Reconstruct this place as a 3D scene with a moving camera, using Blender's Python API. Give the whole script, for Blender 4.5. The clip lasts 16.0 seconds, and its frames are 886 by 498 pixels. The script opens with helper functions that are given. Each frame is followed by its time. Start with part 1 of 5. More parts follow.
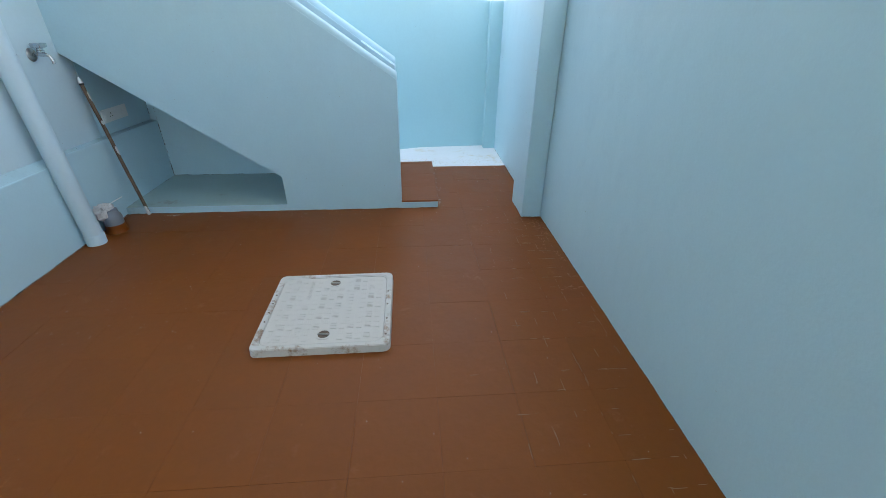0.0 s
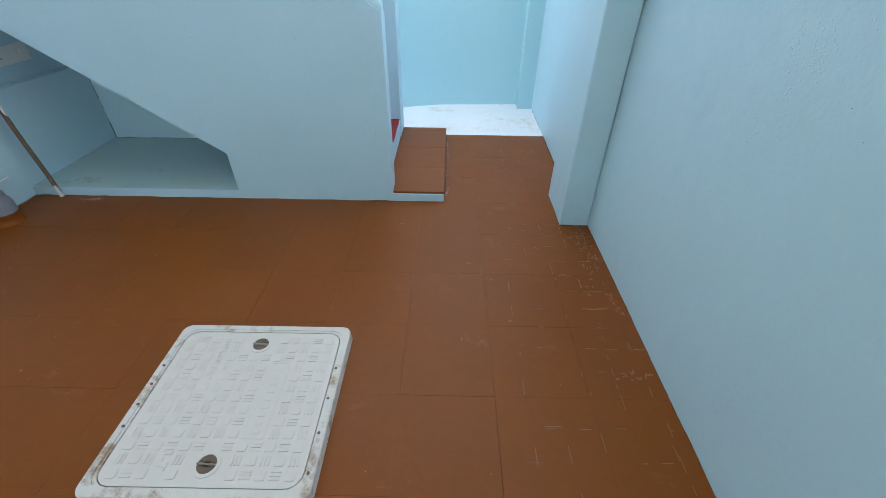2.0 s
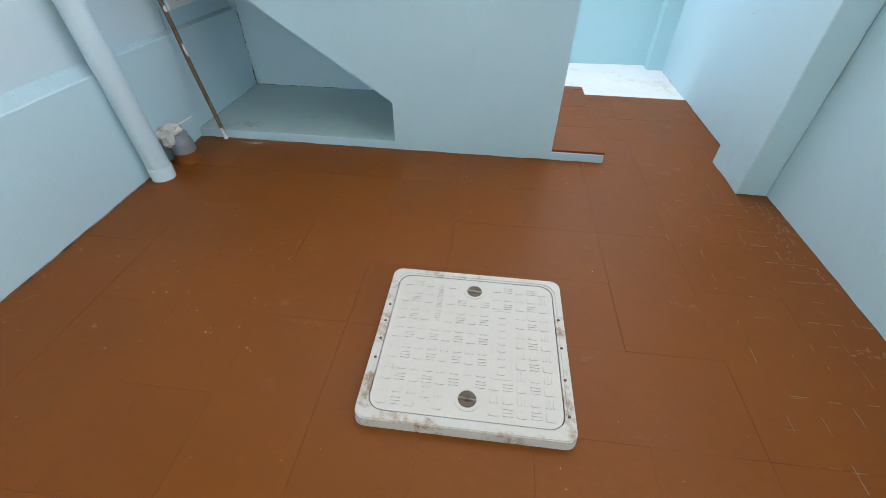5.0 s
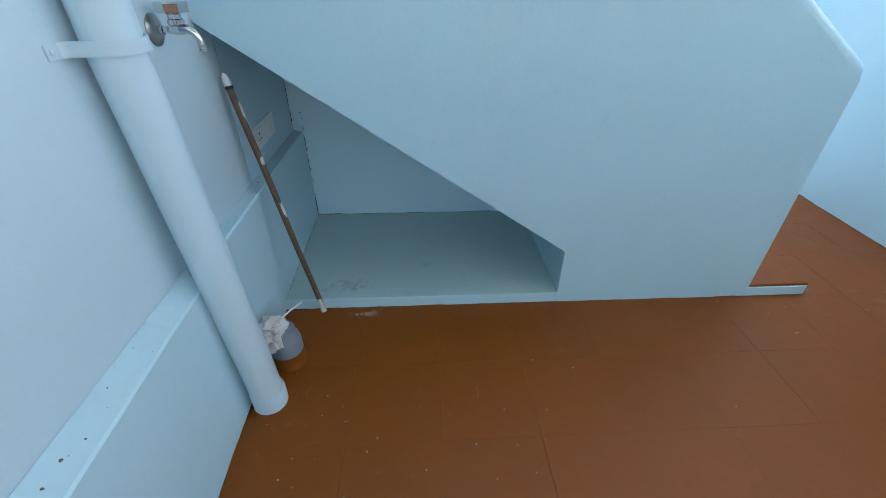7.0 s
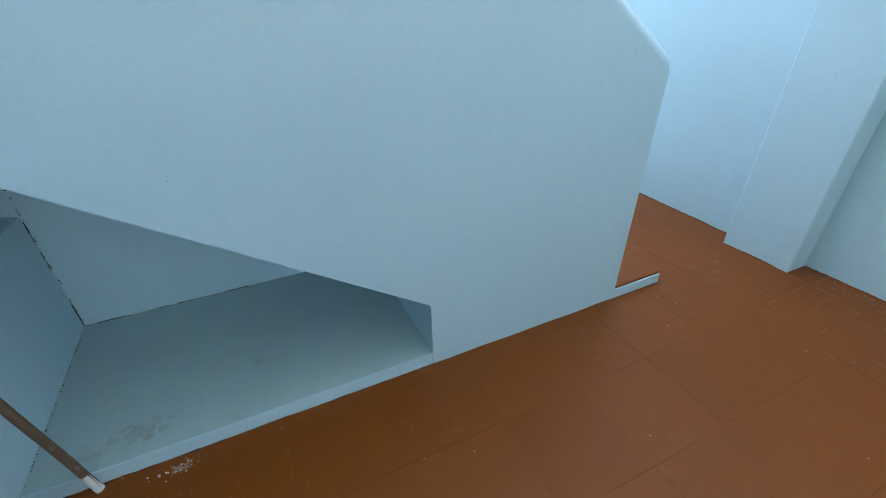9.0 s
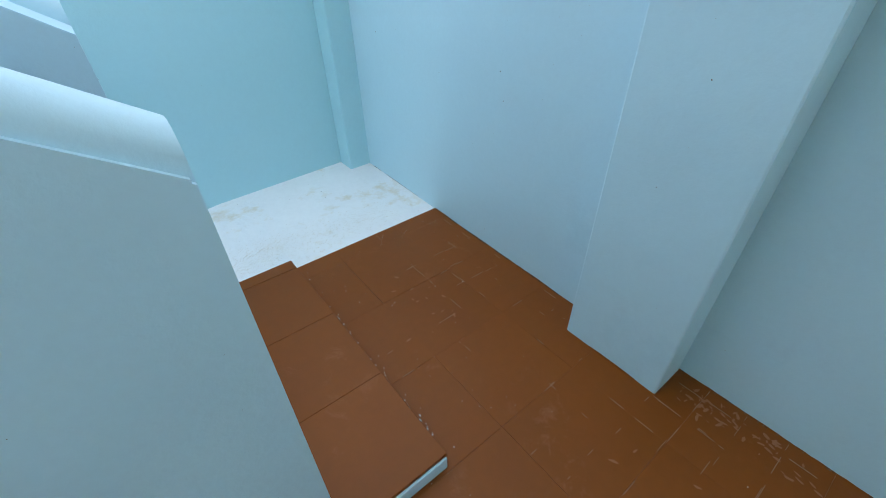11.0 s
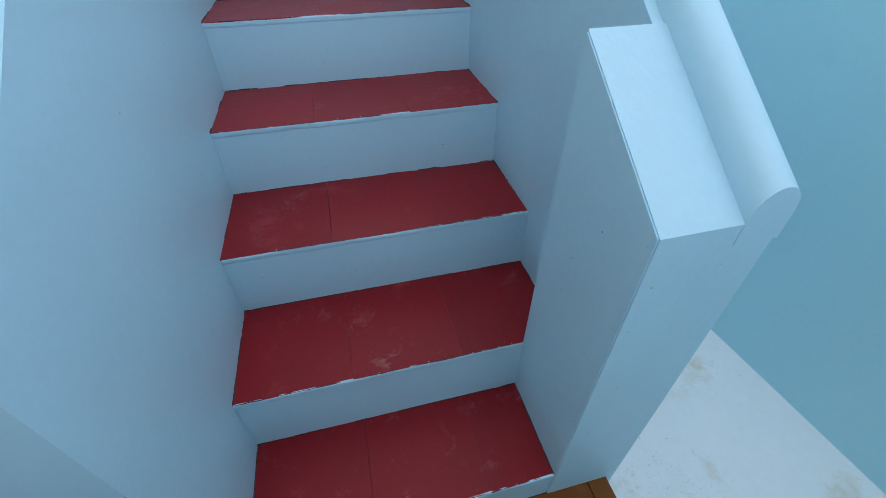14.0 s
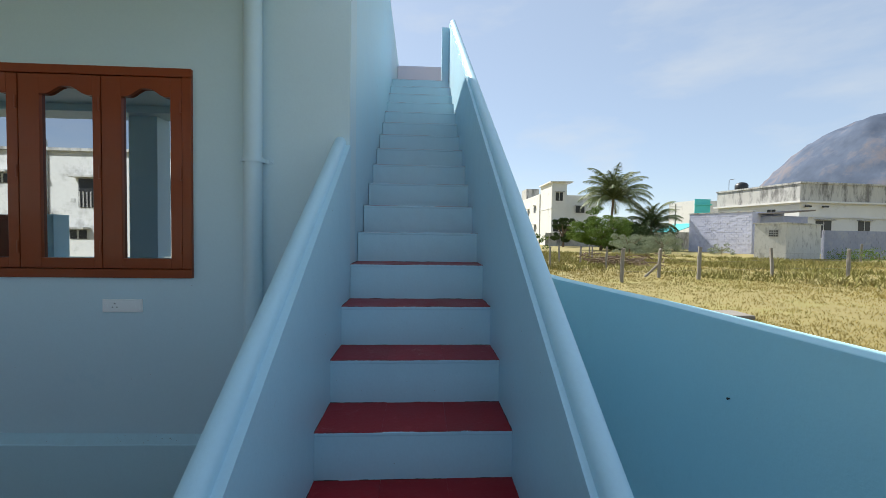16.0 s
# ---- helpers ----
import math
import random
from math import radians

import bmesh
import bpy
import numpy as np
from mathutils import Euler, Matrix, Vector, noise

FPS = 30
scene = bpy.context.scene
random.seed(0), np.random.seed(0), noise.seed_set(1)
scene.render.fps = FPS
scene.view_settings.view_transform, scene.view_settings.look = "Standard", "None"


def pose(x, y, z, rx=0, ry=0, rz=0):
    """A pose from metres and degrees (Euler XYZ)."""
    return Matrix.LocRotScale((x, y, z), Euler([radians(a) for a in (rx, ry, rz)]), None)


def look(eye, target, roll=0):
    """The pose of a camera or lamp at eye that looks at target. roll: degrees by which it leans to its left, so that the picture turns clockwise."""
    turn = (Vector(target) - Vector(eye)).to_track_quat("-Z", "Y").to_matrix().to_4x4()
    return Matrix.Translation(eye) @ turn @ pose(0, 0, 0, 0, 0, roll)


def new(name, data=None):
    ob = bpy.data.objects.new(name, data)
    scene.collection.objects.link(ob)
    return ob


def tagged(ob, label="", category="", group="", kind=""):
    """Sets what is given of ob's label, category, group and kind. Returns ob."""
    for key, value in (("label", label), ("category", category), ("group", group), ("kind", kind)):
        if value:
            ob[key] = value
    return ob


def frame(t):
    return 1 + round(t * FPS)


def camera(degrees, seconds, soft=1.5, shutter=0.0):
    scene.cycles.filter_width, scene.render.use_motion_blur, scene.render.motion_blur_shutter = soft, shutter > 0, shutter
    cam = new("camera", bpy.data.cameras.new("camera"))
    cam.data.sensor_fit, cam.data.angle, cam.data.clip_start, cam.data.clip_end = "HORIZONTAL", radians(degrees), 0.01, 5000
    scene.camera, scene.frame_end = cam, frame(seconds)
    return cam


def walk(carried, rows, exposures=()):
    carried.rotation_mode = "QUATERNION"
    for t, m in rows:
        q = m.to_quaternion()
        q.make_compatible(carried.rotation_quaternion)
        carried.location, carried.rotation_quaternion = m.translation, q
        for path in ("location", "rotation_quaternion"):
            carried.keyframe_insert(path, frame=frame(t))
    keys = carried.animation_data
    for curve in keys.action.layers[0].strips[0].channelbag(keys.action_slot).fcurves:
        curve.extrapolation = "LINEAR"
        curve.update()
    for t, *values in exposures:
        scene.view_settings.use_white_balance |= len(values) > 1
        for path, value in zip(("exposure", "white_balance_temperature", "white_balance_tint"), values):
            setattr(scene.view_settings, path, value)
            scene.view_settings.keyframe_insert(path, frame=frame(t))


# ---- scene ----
cam = camera(93.2, 16.0, 0.8)

PATH = [
    (0, (0.082, -2.918, 1.268), (0.219, -1.176, 0.294), 0.5),
    (0.5, (0.173, -2.436, 1.229), (0.312, -0.733, 0.189), 0.6),
    (1, (0.224, -2.037, 1.193), (0.347, -0.36, 0.11), 0.4),
    (1.5, (0.281, -1.853, 1.156), (0.353, -0.211, 0.017), 0.5),
    (2, (0.293, -1.989, 1.152), (0.276, -0.381, -0.038), 0.7),
    (2.5, (0.285, -2.281, 1.171), (0.166, -0.707, -0.057), 0.9),
    (3, (0.322, -2.413, 1.193), (0.099, -0.871, -0.061), 0.8),
    (5.5, (-0.637, -1.883, 1.09), (-0.764, -0.381, -0.225), 0.9),
    (6, (-0.954, -1.684, 1.102), (-1.004, -0.151, -0.182), 0.8),
    (6.5, (-1.211, -1.458, 1.141), (-1.193, 0.127, -0.079), 0.6),
    (7, (-1.395, -1.324, 1.196), (-1.3, 0.323, 0.065), 0.5),
    (7.5, (-1.482, -1.252, 1.242), (-1.303, 0.435, 0.183), 0.2),
    (8, (-1.505, -1.2, 1.189), (-1.204, 0.5, 0.179), 0.1),
    (8.5, (-1.429, -1.13, 1.148), (-0.948, 0.529, 0.14), -0.3),
    (9, (-1.252, -0.968, 1.109), (-0.52, 0.579, 0.073), -0.6),
    (9.5, (-1.026, -0.803, 1.093), (-0.037, 0.547, -0.003), -1.1),
    (11.8, (0.322, -0.139, 1.044), (1.217, 1.118, -0.228), -2.9),
    (12, (0.346, -0.068, 1.03), (1.024, 1.32, -0.239), -2.6),
    (12.5, (0.315, 0.105, 0.998), (0.314, 1.63, -0.295), -0.3),
    (13, (0.283, 0.226, 1.013), (-0.42, 1.524, -0.335), 0.6),
    (13.5, (0.258, 0.356, 1.106), (-0.926, 1.161, -0.29), 0.3),
    (14, (0.283, 0.443, 1.242), (-1.173, 0.812, -0.079), -0.2),
    (14.5, (0.359, 0.527, 1.425), (-1.307, 0.656, 0.327), -0.3),
    (15, (0.442, 0.554, 1.575), (-1.427, 0.621, 0.867), 0.4),
    (15.5, (0.496, 0.544, 1.663), (-1.475, 0.613, 1.331), 0.8),
    (16, (0.507, 0.516, 1.737), (-1.489, 0.627, 1.671), 0.8),
]
EXPOSURE = [
    (0, 3.04, 7300, 13), (1.5, 3.18, 7500, 13), (3, 3.37, 7820, 15), (5.5, 3.51, 8520, 17), (6.5, 3.38, 7660, 14), (7.5, 3.18, 6900, 13),
    (9.5, 3.28, 7380, 13), (12, 2.64, 7340, 6), (12.5, 2.62, 7340, 7), (13, 2.84, 7540, 10), (13.5, 2.66, 7310, 9), (14, 2.45, 7130, 7),
    (14.5, 2.24, 6790, 6), (15, 1.64, 6250, 4), (15.5, 1.33, 6350, 5), (16, 1.14, 6450, 7),
]
walk(cam, [(t, look(eye, target, roll)) for t, eye, target, roll in PATH], EXPOSURE)

# ---- world, sun, exposure ----
SUN_AZ, SUN_EL = 241.0, 44.0
world = bpy.data.worlds.new("world")
scene.world = world
world.use_nodes = True
wn = world.node_tree
sky = wn.nodes.new("ShaderNodeTexSky")
sky.sky_type, sky.sun_disc = "NISHITA", False
sky.sun_elevation, sky.sun_rotation = radians(SUN_EL), radians(SUN_AZ)
sky.air_density, sky.dust_density, sky.ozone_density = 0.85, 0.35, 1.0
bg = wn.nodes["Background"]
bg.inputs["Strength"].default_value = 0.125
# pale haze over the whole sky with thin brighter cloud
tc = wn.nodes.new("ShaderNodeTexCoord")
cm = wn.nodes.new("ShaderNodeMapping")
cm.inputs["Scale"].default_value = (1.0, 1.0, 3.2)
cn = wn.nodes.new("ShaderNodeTexNoise")
cn.inputs["Scale"].default_value, cn.inputs["Detail"].default_value, cn.inputs["Roughness"].default_value = 2.6, 7.0, 0.55
cr_ = wn.nodes.new("ShaderNodeValToRGB")
cr_.color_ramp.elements[0].position, cr_.color_ramp.elements[1].position = 0.50, 0.74
cr_.color_ramp.elements[0].color = (0.0, 0.0, 0.0, 1)
cr_.color_ramp.elements[1].color = (0.55, 0.55, 0.55, 1)
haze = wn.nodes.new("ShaderNodeMix")
haze.data_type = "RGBA"
haze.inputs[0].default_value = 0.74
haze.inputs[7].default_value = (1.62, 1.87, 2.28, 1)
cx = wn.nodes.new("ShaderNodeMix")
cx.data_type = "RGBA"
cx.inputs[7].default_value = (2.75, 2.85, 3.0, 1)
wn.links.new(tc.outputs["Generated"], cm.inputs["Vector"])
wn.links.new(cm.outputs[0], cn.inputs["Vector"])
wn.links.new(cn.outputs["Fac"], cr_.inputs[0])
wn.links.new(sky.outputs[0], haze.inputs[6])
wn.links.new(cr_.outputs[0], cx.inputs[0])
wn.links.new(haze.outputs[2], cx.inputs[6])
wn.links.new(cx.outputs[2], bg.inputs["Color"])
sun = new("sun", bpy.data.lights.new("sun", "SUN"))
sun.data.energy, sun.data.angle, sun.data.color = 3.9, radians(0.5), (1.0, 0.95, 0.88)
sd = Vector((math.sin(radians(SUN_AZ)) * math.cos(radians(SUN_EL)), math.cos(radians(SUN_AZ)) * math.cos(radians(SUN_EL)), math.sin(radians(SUN_EL))))
sun.matrix_world = look(sd * 60, (0, 0, 0))


# ---- materials ----
def mat(name, color, rough=0.6, metal=0.0, vary=0.08, scale=1.5, fine=40.0, bump=0.15, bump_scale=60.0, dirt=None, dirt_scale=3.0,
        dirt_at=0.62, spec=0.5, per_object=0.0, wave=0.0, wave_scale=4.0, coat=0.0, stretch=(1, 1, 1), rough_vary=0.12, scuff=None, scuff_scale=16.0):
    """A painted or weathered surface: colour varies at two scales, with stains, fine relief and slow trowel waves."""
    m = bpy.data.materials.new(name)
    m.use_nodes = True
    nt = m.node_tree
    n, l = nt.nodes, nt.links
    b = n["Principled BSDF"]
    geo = n.new("ShaderNodeNewGeometry")
    mp = n.new("ShaderNodeMapping")
    mp.inputs["Scale"].default_value = stretch
    l.new(geo.outputs["Position"], mp.inputs["Vector"])

    def nz(s, detail=4.0, ro=0.6):
        t = n.new("ShaderNodeTexNoise")
        t.inputs["Scale"].default_value, t.inputs["Detail"].default_value, t.inputs["Roughness"].default_value = s, detail, ro
        l.new(mp.outputs[0], t.inputs["Vector"])
        return t.outputs["Fac"]

    def ramp(src, a, c0, d, c1):
        r = n.new("ShaderNodeValToRGB")
        r.color_ramp.elements[0].position, r.color_ramp.elements[1].position = a, d
        r.color_ramp.elements[0].color, r.color_ramp.elements[1].color = (*c0, 1), (*c1, 1)
        l.new(src, r.inputs[0])
        return r.outputs[0]

    def mix(kind, fac, a, c):
        x = n.new("ShaderNodeMix")
        x.data_type, x.blend_type = "RGBA", kind
        for i, v in ((0, fac), (6, a), (7, c)):
            if isinstance(v, (int, float)):
                x.inputs[i].default_value = v
            elif isinstance(v, tuple):
                x.inputs[i].default_value = (*v, 1)
            else:
                l.new(v, x.inputs[i])
        return x.outputs[2]
    lo, hi = tuple(c * (1 - vary) for c in color), tuple(min(1, c * (1 + vary)) for c in color)
    big, small = nz(scale), nz(fine, 6.0)
    col = mix("MIX", big, lo, hi)
    col = mix("MULTIPLY", 0.5, col, ramp(small, 0.3, (1 - vary,) * 3, 0.7, (1.0,) * 3))
    if dirt:
        d = nz(dirt_scale, 8.0, 0.72)
        col = mix("MIX", ramp(d, dirt_at, (0, 0, 0), min(dirt_at + 0.13, 1.0), (1, 1, 1)), col, dirt)
    if scuff:
        streak = n.new("ShaderNodeTexNoise")
        streak.inputs["Scale"].default_value, streak.inputs["Detail"].default_value = scuff_scale, 10.0
        streak.inputs["Roughness"].default_value, streak.inputs["Distortion"].default_value = 0.78, 0.5
        l.new(mp.outputs[0], streak.inputs["Vector"])
        fac = mix("MULTIPLY", 1.0, ramp(streak.outputs["Fac"], 0.55, (0, 0, 0), 0.70, (0.45,) * 3), ramp(nz(scuff_scale * 0.24, 3.0), 0.52, (0, 0, 0), 0.68, (1, 1, 1)))
        col = mix("MIX", fac, col, scuff)
    if per_object:
        oi = n.new("ShaderNodeObjectInfo")
        col = mix("MULTIPLY", 1.0, col, ramp(oi.outputs["Random"], 0.0, (1 - per_object,) * 3, 1.0, (1 + per_object,) * 3))
    l.new(col, b.inputs["Base Color"])
    b.inputs["Metallic"].default_value = metal
    b.inputs["Specular IOR Level"].default_value = spec
    b.inputs["Coat Weight"].default_value = coat
    rr = n.new("ShaderNodeMapRange")
    rr.inputs["To Min"].default_value, rr.inputs["To Max"].default_value = max(0.02, rough - rough_vary), min(1, rough + rough_vary)
    l.new(big, rr.inputs["Value"])
    l.new(rr.outputs[0], b.inputs["Roughness"])
    bp = n.new("ShaderNodeBump")
    bp.inputs["Strength"].default_value, bp.inputs["Distance"].default_value = bump, 0.004
    l.new(nz(bump_scale, 5.0), bp.inputs["Height"])
    if wave:
        bw = n.new("ShaderNodeBump")
        bw.inputs["Strength"].default_value, bw.inputs["Distance"].default_value = wave, 0.03
        l.new(nz(wave_scale, 2.0, 0.4), bw.inputs["Height"])
        l.new(bw.outputs[0], bp.inputs["Normal"])
    l.new(bp.outputs[0], b.inputs["Normal"])
    return m


BLUE = (0.50, 0.74, 0.83)
M_WALL = mat("blue_wall_paint", BLUE, 0.5, vary=0.05, scale=1.2, fine=60, bump=0.18, bump_scale=90, wave=0.25, wave_scale=5.0, dirt=(0.45, 0.68, 0.77), dirt_scale=1.7, dirt_at=0.6)
M_STAIR = mat("blue_stair_paint", (0.475, 0.72, 0.83), 0.45, vary=0.07, scale=2.0, fine=70, bump=0.16, bump_scale=80, wave=0.26, wave_scale=5.0, dirt=(0.36, 0.53, 0.61), dirt_scale=18, dirt_at=0.67)
M_FAR = mat("teal_blue_wall_paint", (0.43, 0.73, 0.80), 0.5, vary=0.05, scale=0.9, fine=50, bump=0.2, bump_scale=90, wave=0.25, wave_scale=4.0, dirt=(0.38, 0.68, 0.75), dirt_scale=1.5, dirt_at=0.58)
M_BROWN = mat("brown_floor_paint", (0.232, 0.0625, 0.0072), 0.43, spec=0.24, vary=0.12, scale=2.2, fine=35, bump=0.22, bump_scale=45, wave=0.12, wave_scale=6.0, dirt=(0.325, 0.115, 0.040), dirt_scale=5.5, dirt_at=0.66, per_object=0.03, scuff=(0.40, 0.18, 0.10), scuff_scale=11)
M_RED = mat("red_oxide_tread", (0.278, 0.0112, 0.0170), 0.40, spec=0.22, vary=0.14, scale=5, fine=50, bump=0.25, bump_scale=50, dirt=(0.36, 0.045, 0.05), dirt_scale=7, dirt_at=0.58, per_object=0.08, scuff=(0.64, 0.36, 0.36), scuff_scale=13)
M_WHITE = mat("white_cement_floor", (0.85, 0.88, 0.89), 0.75, vary=0.06, scale=2.5, fine=40, bump=0.75, bump_scale=38, wave=0.3, wave_scale=9, dirt=(0.72, 0.66, 0.54), dirt_scale=3.6, dirt_at=0.55)
M_SILL = mat("dusty_grey_blue_cement", (0.43, 0.60, 0.62), 0.7, vary=0.08, scale=3, fine=40, bump=0.25, bump_scale=50, dirt=(0.34, 0.43, 0.44), dirt_scale=5, dirt_at=0.58)
M_JOINT = mat("dark_floor_joint", (0.10, 0.036, 0.015), 0.7)


# ---- mesh helpers ----
def box(bm, x0, x1, y0, y1, z0, z1, bevel=0.0):
    r = bmesh.ops.create_cube(bm, size=1.0)
    bmesh.ops.transform(bm, matrix=Matrix.Translation(((x0 + x1) / 2, (y0 + y1) / 2, (z0 + z1) / 2)) @ Matrix.Diagonal((x1 - x0, y1 - y0, z1 - z0, 1)), verts=r["verts"])
    if bevel:
        edges = list({e for v in r["verts"] for e in v.link_edges})
        bmesh.ops.bevel(bm, geom=edges, offset=bevel, segments=2, affect="EDGES", profile=0.5)
    return bm


def prism(bm, pts, axis, a, b, bevel=0.0):
    """A flat outline drawn out along an axis: 'y' takes (x, z), 'x' takes (y, z), 'z' takes (x, y)."""
    put = {"y": lambda p, q: (p[0], q, p[1]), "x": lambda p, q: (q, p[0], p[1]), "z": lambda p, q: (p[0], p[1], q)}[axis]
    va = [bm.verts.new(put(p, a)) for p in pts]
    vb = [bm.verts.new(put(p, b)) for p in pts]
    fs = [bm.faces.new(va), bm.faces.new(vb[::-1])]
    for i in range(len(pts)):
        j = (i + 1) % len(pts)
        fs.append(bm.faces.new((va[j], va[i], vb[i], vb[j])))
    bmesh.ops.recalc_face_normals(bm, faces=fs)
    if bevel:
        bmesh.ops.bevel(bm, geom=list({e for f in fs for e in f.edges}), offset=bevel, segments=2, affect="EDGES", profile=0.5)
    return bm


def lathe(bm, profile, segs=24, m=None):
    """Turns (radius, z) pairs about z."""
    rings = []
    for r, z in profile:
        rings.append([bm.verts.new(((m or Matrix()) @ Vector((r * math.cos(2 * math.pi * k / segs), r * math.sin(2 * math.pi * k / segs), z)))) for k in range(segs)])
    for a, b in zip(rings, rings[1:]):
        for k in range(segs):
            bm.faces.new((a[k], a[(k + 1) % segs], b[(k + 1) % segs], b[k]))
    bm.faces.new(rings[0][::-1])
    bm.faces.new(rings[-1])
    return bm


def tube(bm, pts, radius, segs=12, radii=None):
    """A round bar along a line of points."""
    pts = [Vector(p) for p in pts]
    rings = []
    for i, p in enumerate(pts):
        d = (pts[min(i + 1, len(pts) - 1)] - pts[max(i - 1, 0)]).normalized()
        q = d.to_track_quat("Z", "Y")
        r = radii[i] if radii else radius
        rings.append([bm.verts.new(p + q @ Vector((r * math.cos(2 * math.pi * k / segs), r * math.sin(2 * math.pi * k / segs), 0))) for k in range(segs)])
    for a, b in zip(rings, rings[1:]):
        for k in range(segs):
            bm.faces.new((a[k], a[(k + 1) % segs], b[(k + 1) % segs], b[k]))
    bm.faces.new(rings[0][::-1])
    bm.faces.new(rings[-1])
    return bm


def mesh_of(name, bm, material, smooth=False):
    me = bpy.data.meshes.new(name)
    bm.to_mesh(me)
    bm.free()
    me.materials.append(material)
    if smooth:
        me.shade_smooth()
        me.set_sharp_from_angle(angle=radians(38))
    return me


def part(name, bm, material, parent=None, label="", smooth=False):
    ob = new(name, mesh_of(name, bm, material, smooth))
    ob.parent = parent
    return tagged(ob, label)


def piece(name, mesh, parent, loc, rot=(0, 0, 0)):
    ob = new(name, mesh)
    ob.parent, ob.location, ob.rotation_euler = parent, loc, rot
    return ob


def empty(name, loc, label, category, group="", kind=""):
    ob = new(name)
    ob.location, ob.empty_display_size = loc, 0.1
    return tagged(ob, label, category, group, kind)


def B():
    return bmesh.new()


# ---- the plan ----
XL, XR, YB, YF = -2.011, 1.0, -7.4, 1.721       # house wall, side wall, back of the yard, boundary wall
TOP = 1.395                                     # compound wall height
ZG = -0.10                                      # field
STEP_Z = [0.172, 0.364, 0.553, 0.745, 0.940, 1.142, 1.350, 1.556] + [1.752 + 0.198 * k for k in range(12)]
STEP_X = [-0.038, -0.290, -0.574, -0.866, -1.168, -1.470, -1.745, -2.030] + [-2.320 - 0.290 * k for k in range(12)]
YN, YI, YO = 0.102, 0.905, 0.988                # inner face of the near parapet, inner and outer face of the far one
SLOPE = 0.676
SLOPE_F = 0.694

# ---- ground and floors ----
bm = B()
box(bm, -3000, 3000, -3000, 3000, ZG - 1.0, ZG)
M_GROUND = mat("dry_grass_ground", (0.275, 0.225, 0.078), 0.95, vary=0.28, scale=0.12, fine=2.5, bump=0.6, bump_scale=4, dirt=(0.235, 0.215, 0.06), dirt_scale=0.25, dirt_at=0.50)
tagged(part("ground", bm, M_GROUND), "open field of dry yellow-green grass", "ground", kind="structure")

bm = B()
box(bm, XL, XR, YB, 0.978, -0.12, -0.0035)
floor = tagged(part("floor", bm, M_BROWN), "brown painted tile floor of the yard", "floor", kind="structure")
bm = B()
prism(bm, [(1.0, -0.15), (1.0, -0.002), (0.2, -0.012), (-0.5, -0.070), (-7.0, -0.075), (-7.0, -0.15)], "y", 0.979, YF)
floor_2 = tagged(part("floor_white", bm, M_WHITE), "rough white cement floor strip with stains", "floor", kind="structure")

# ---- compound walls ----
def wall(name, x0, x1, y0, y1, z0, z1, material, label, bevel=0.006):
    b = B()
    box(b, x0, x1, y0, y1, z0, z1, bevel)
    return tagged(part(name, b, material), label, "wall", kind="structure")


bm = B()
rows = []
for x, z in ((1.12, 1.397), (0.85, 1.399), (0.3, 1.415), (-0.5, 1.432), (-1.4, 1.424), (-2.9, 1.385), (-6.0, 1.38), (-14.0, 1.38)):
    y = YF + 0.002 - 0.01733 * (1.12 - x)
    rows.append([bm.verts.new(v) for v in ((x, y, ZG - 0.3), (x, y, z - 0.003), (x, y + 0.003, z), (x, y + 0.107, z), (x, y + 0.11, z - 0.003), (x, y + 0.11, ZG - 0.3))])
for p, q in zip(rows, rows[1:]):
    for k in range(6):
        bm.faces.new((p[k], p[(k + 1) % 6], q[(k + 1) % 6], q[k]))
bm.faces.new(rows[0])
bm.faces.new(rows[-1][::-1])
bmesh.ops.recalc_face_normals(bm, faces=bm.faces)
tagged(part("wall_north", bm, M_FAR), "light teal-blue painted boundary wall", "wall", kind="structure")
wall("wall_east", XR, XR + 0.12, -4.042, 0.0, ZG - 0.3, TOP, M_WALL, "pale blue painted compound wall")
wall("wall_east_rear", XR, XR + 0.12, YB, -6.702, ZG - 0.3, TOP, M_WALL, "pale blue painted compound wall")
for gy in (-4.26, -6.70):
    wall("gate_pillar", XR - 0.06, XR + 0.18, gy, gy + (0.22 if gy > -5 else 0.25), ZG - 0.3, 1.93, M_WALL, "square pale blue gate pillar")
bm = B()
prism(bm, [(0.968, 0.002), (0.994, YF - 0.002), (1.12, YF - 0.002), (1.12, 0.002)], "z", ZG - 0.3, TOP)
tagged(part("wall_east_end", bm, M_WALL), "pale blue painted compound wall", "wall", kind="structure")
wall("wall_east_pilaster", 0.860, XR - 0.002, -0.213, 0.101, -0.02, TOP + 0.002, M_WALL, "pale blue square pilaster on the compound wall")
wall("wall_north_pilaster", 0.872, XR - 0.002, 1.598, YF - 0.002, -0.02, TOP + 0.002, M_FAR, "pale blue corner pilaster of the boundary wall")
wall("wall_south", XL - 0.3, XR + 0.12, YB - 0.12, YB - 0.002, ZG - 0.3, TOP, M_WALL, "pale blue painted compound wall")

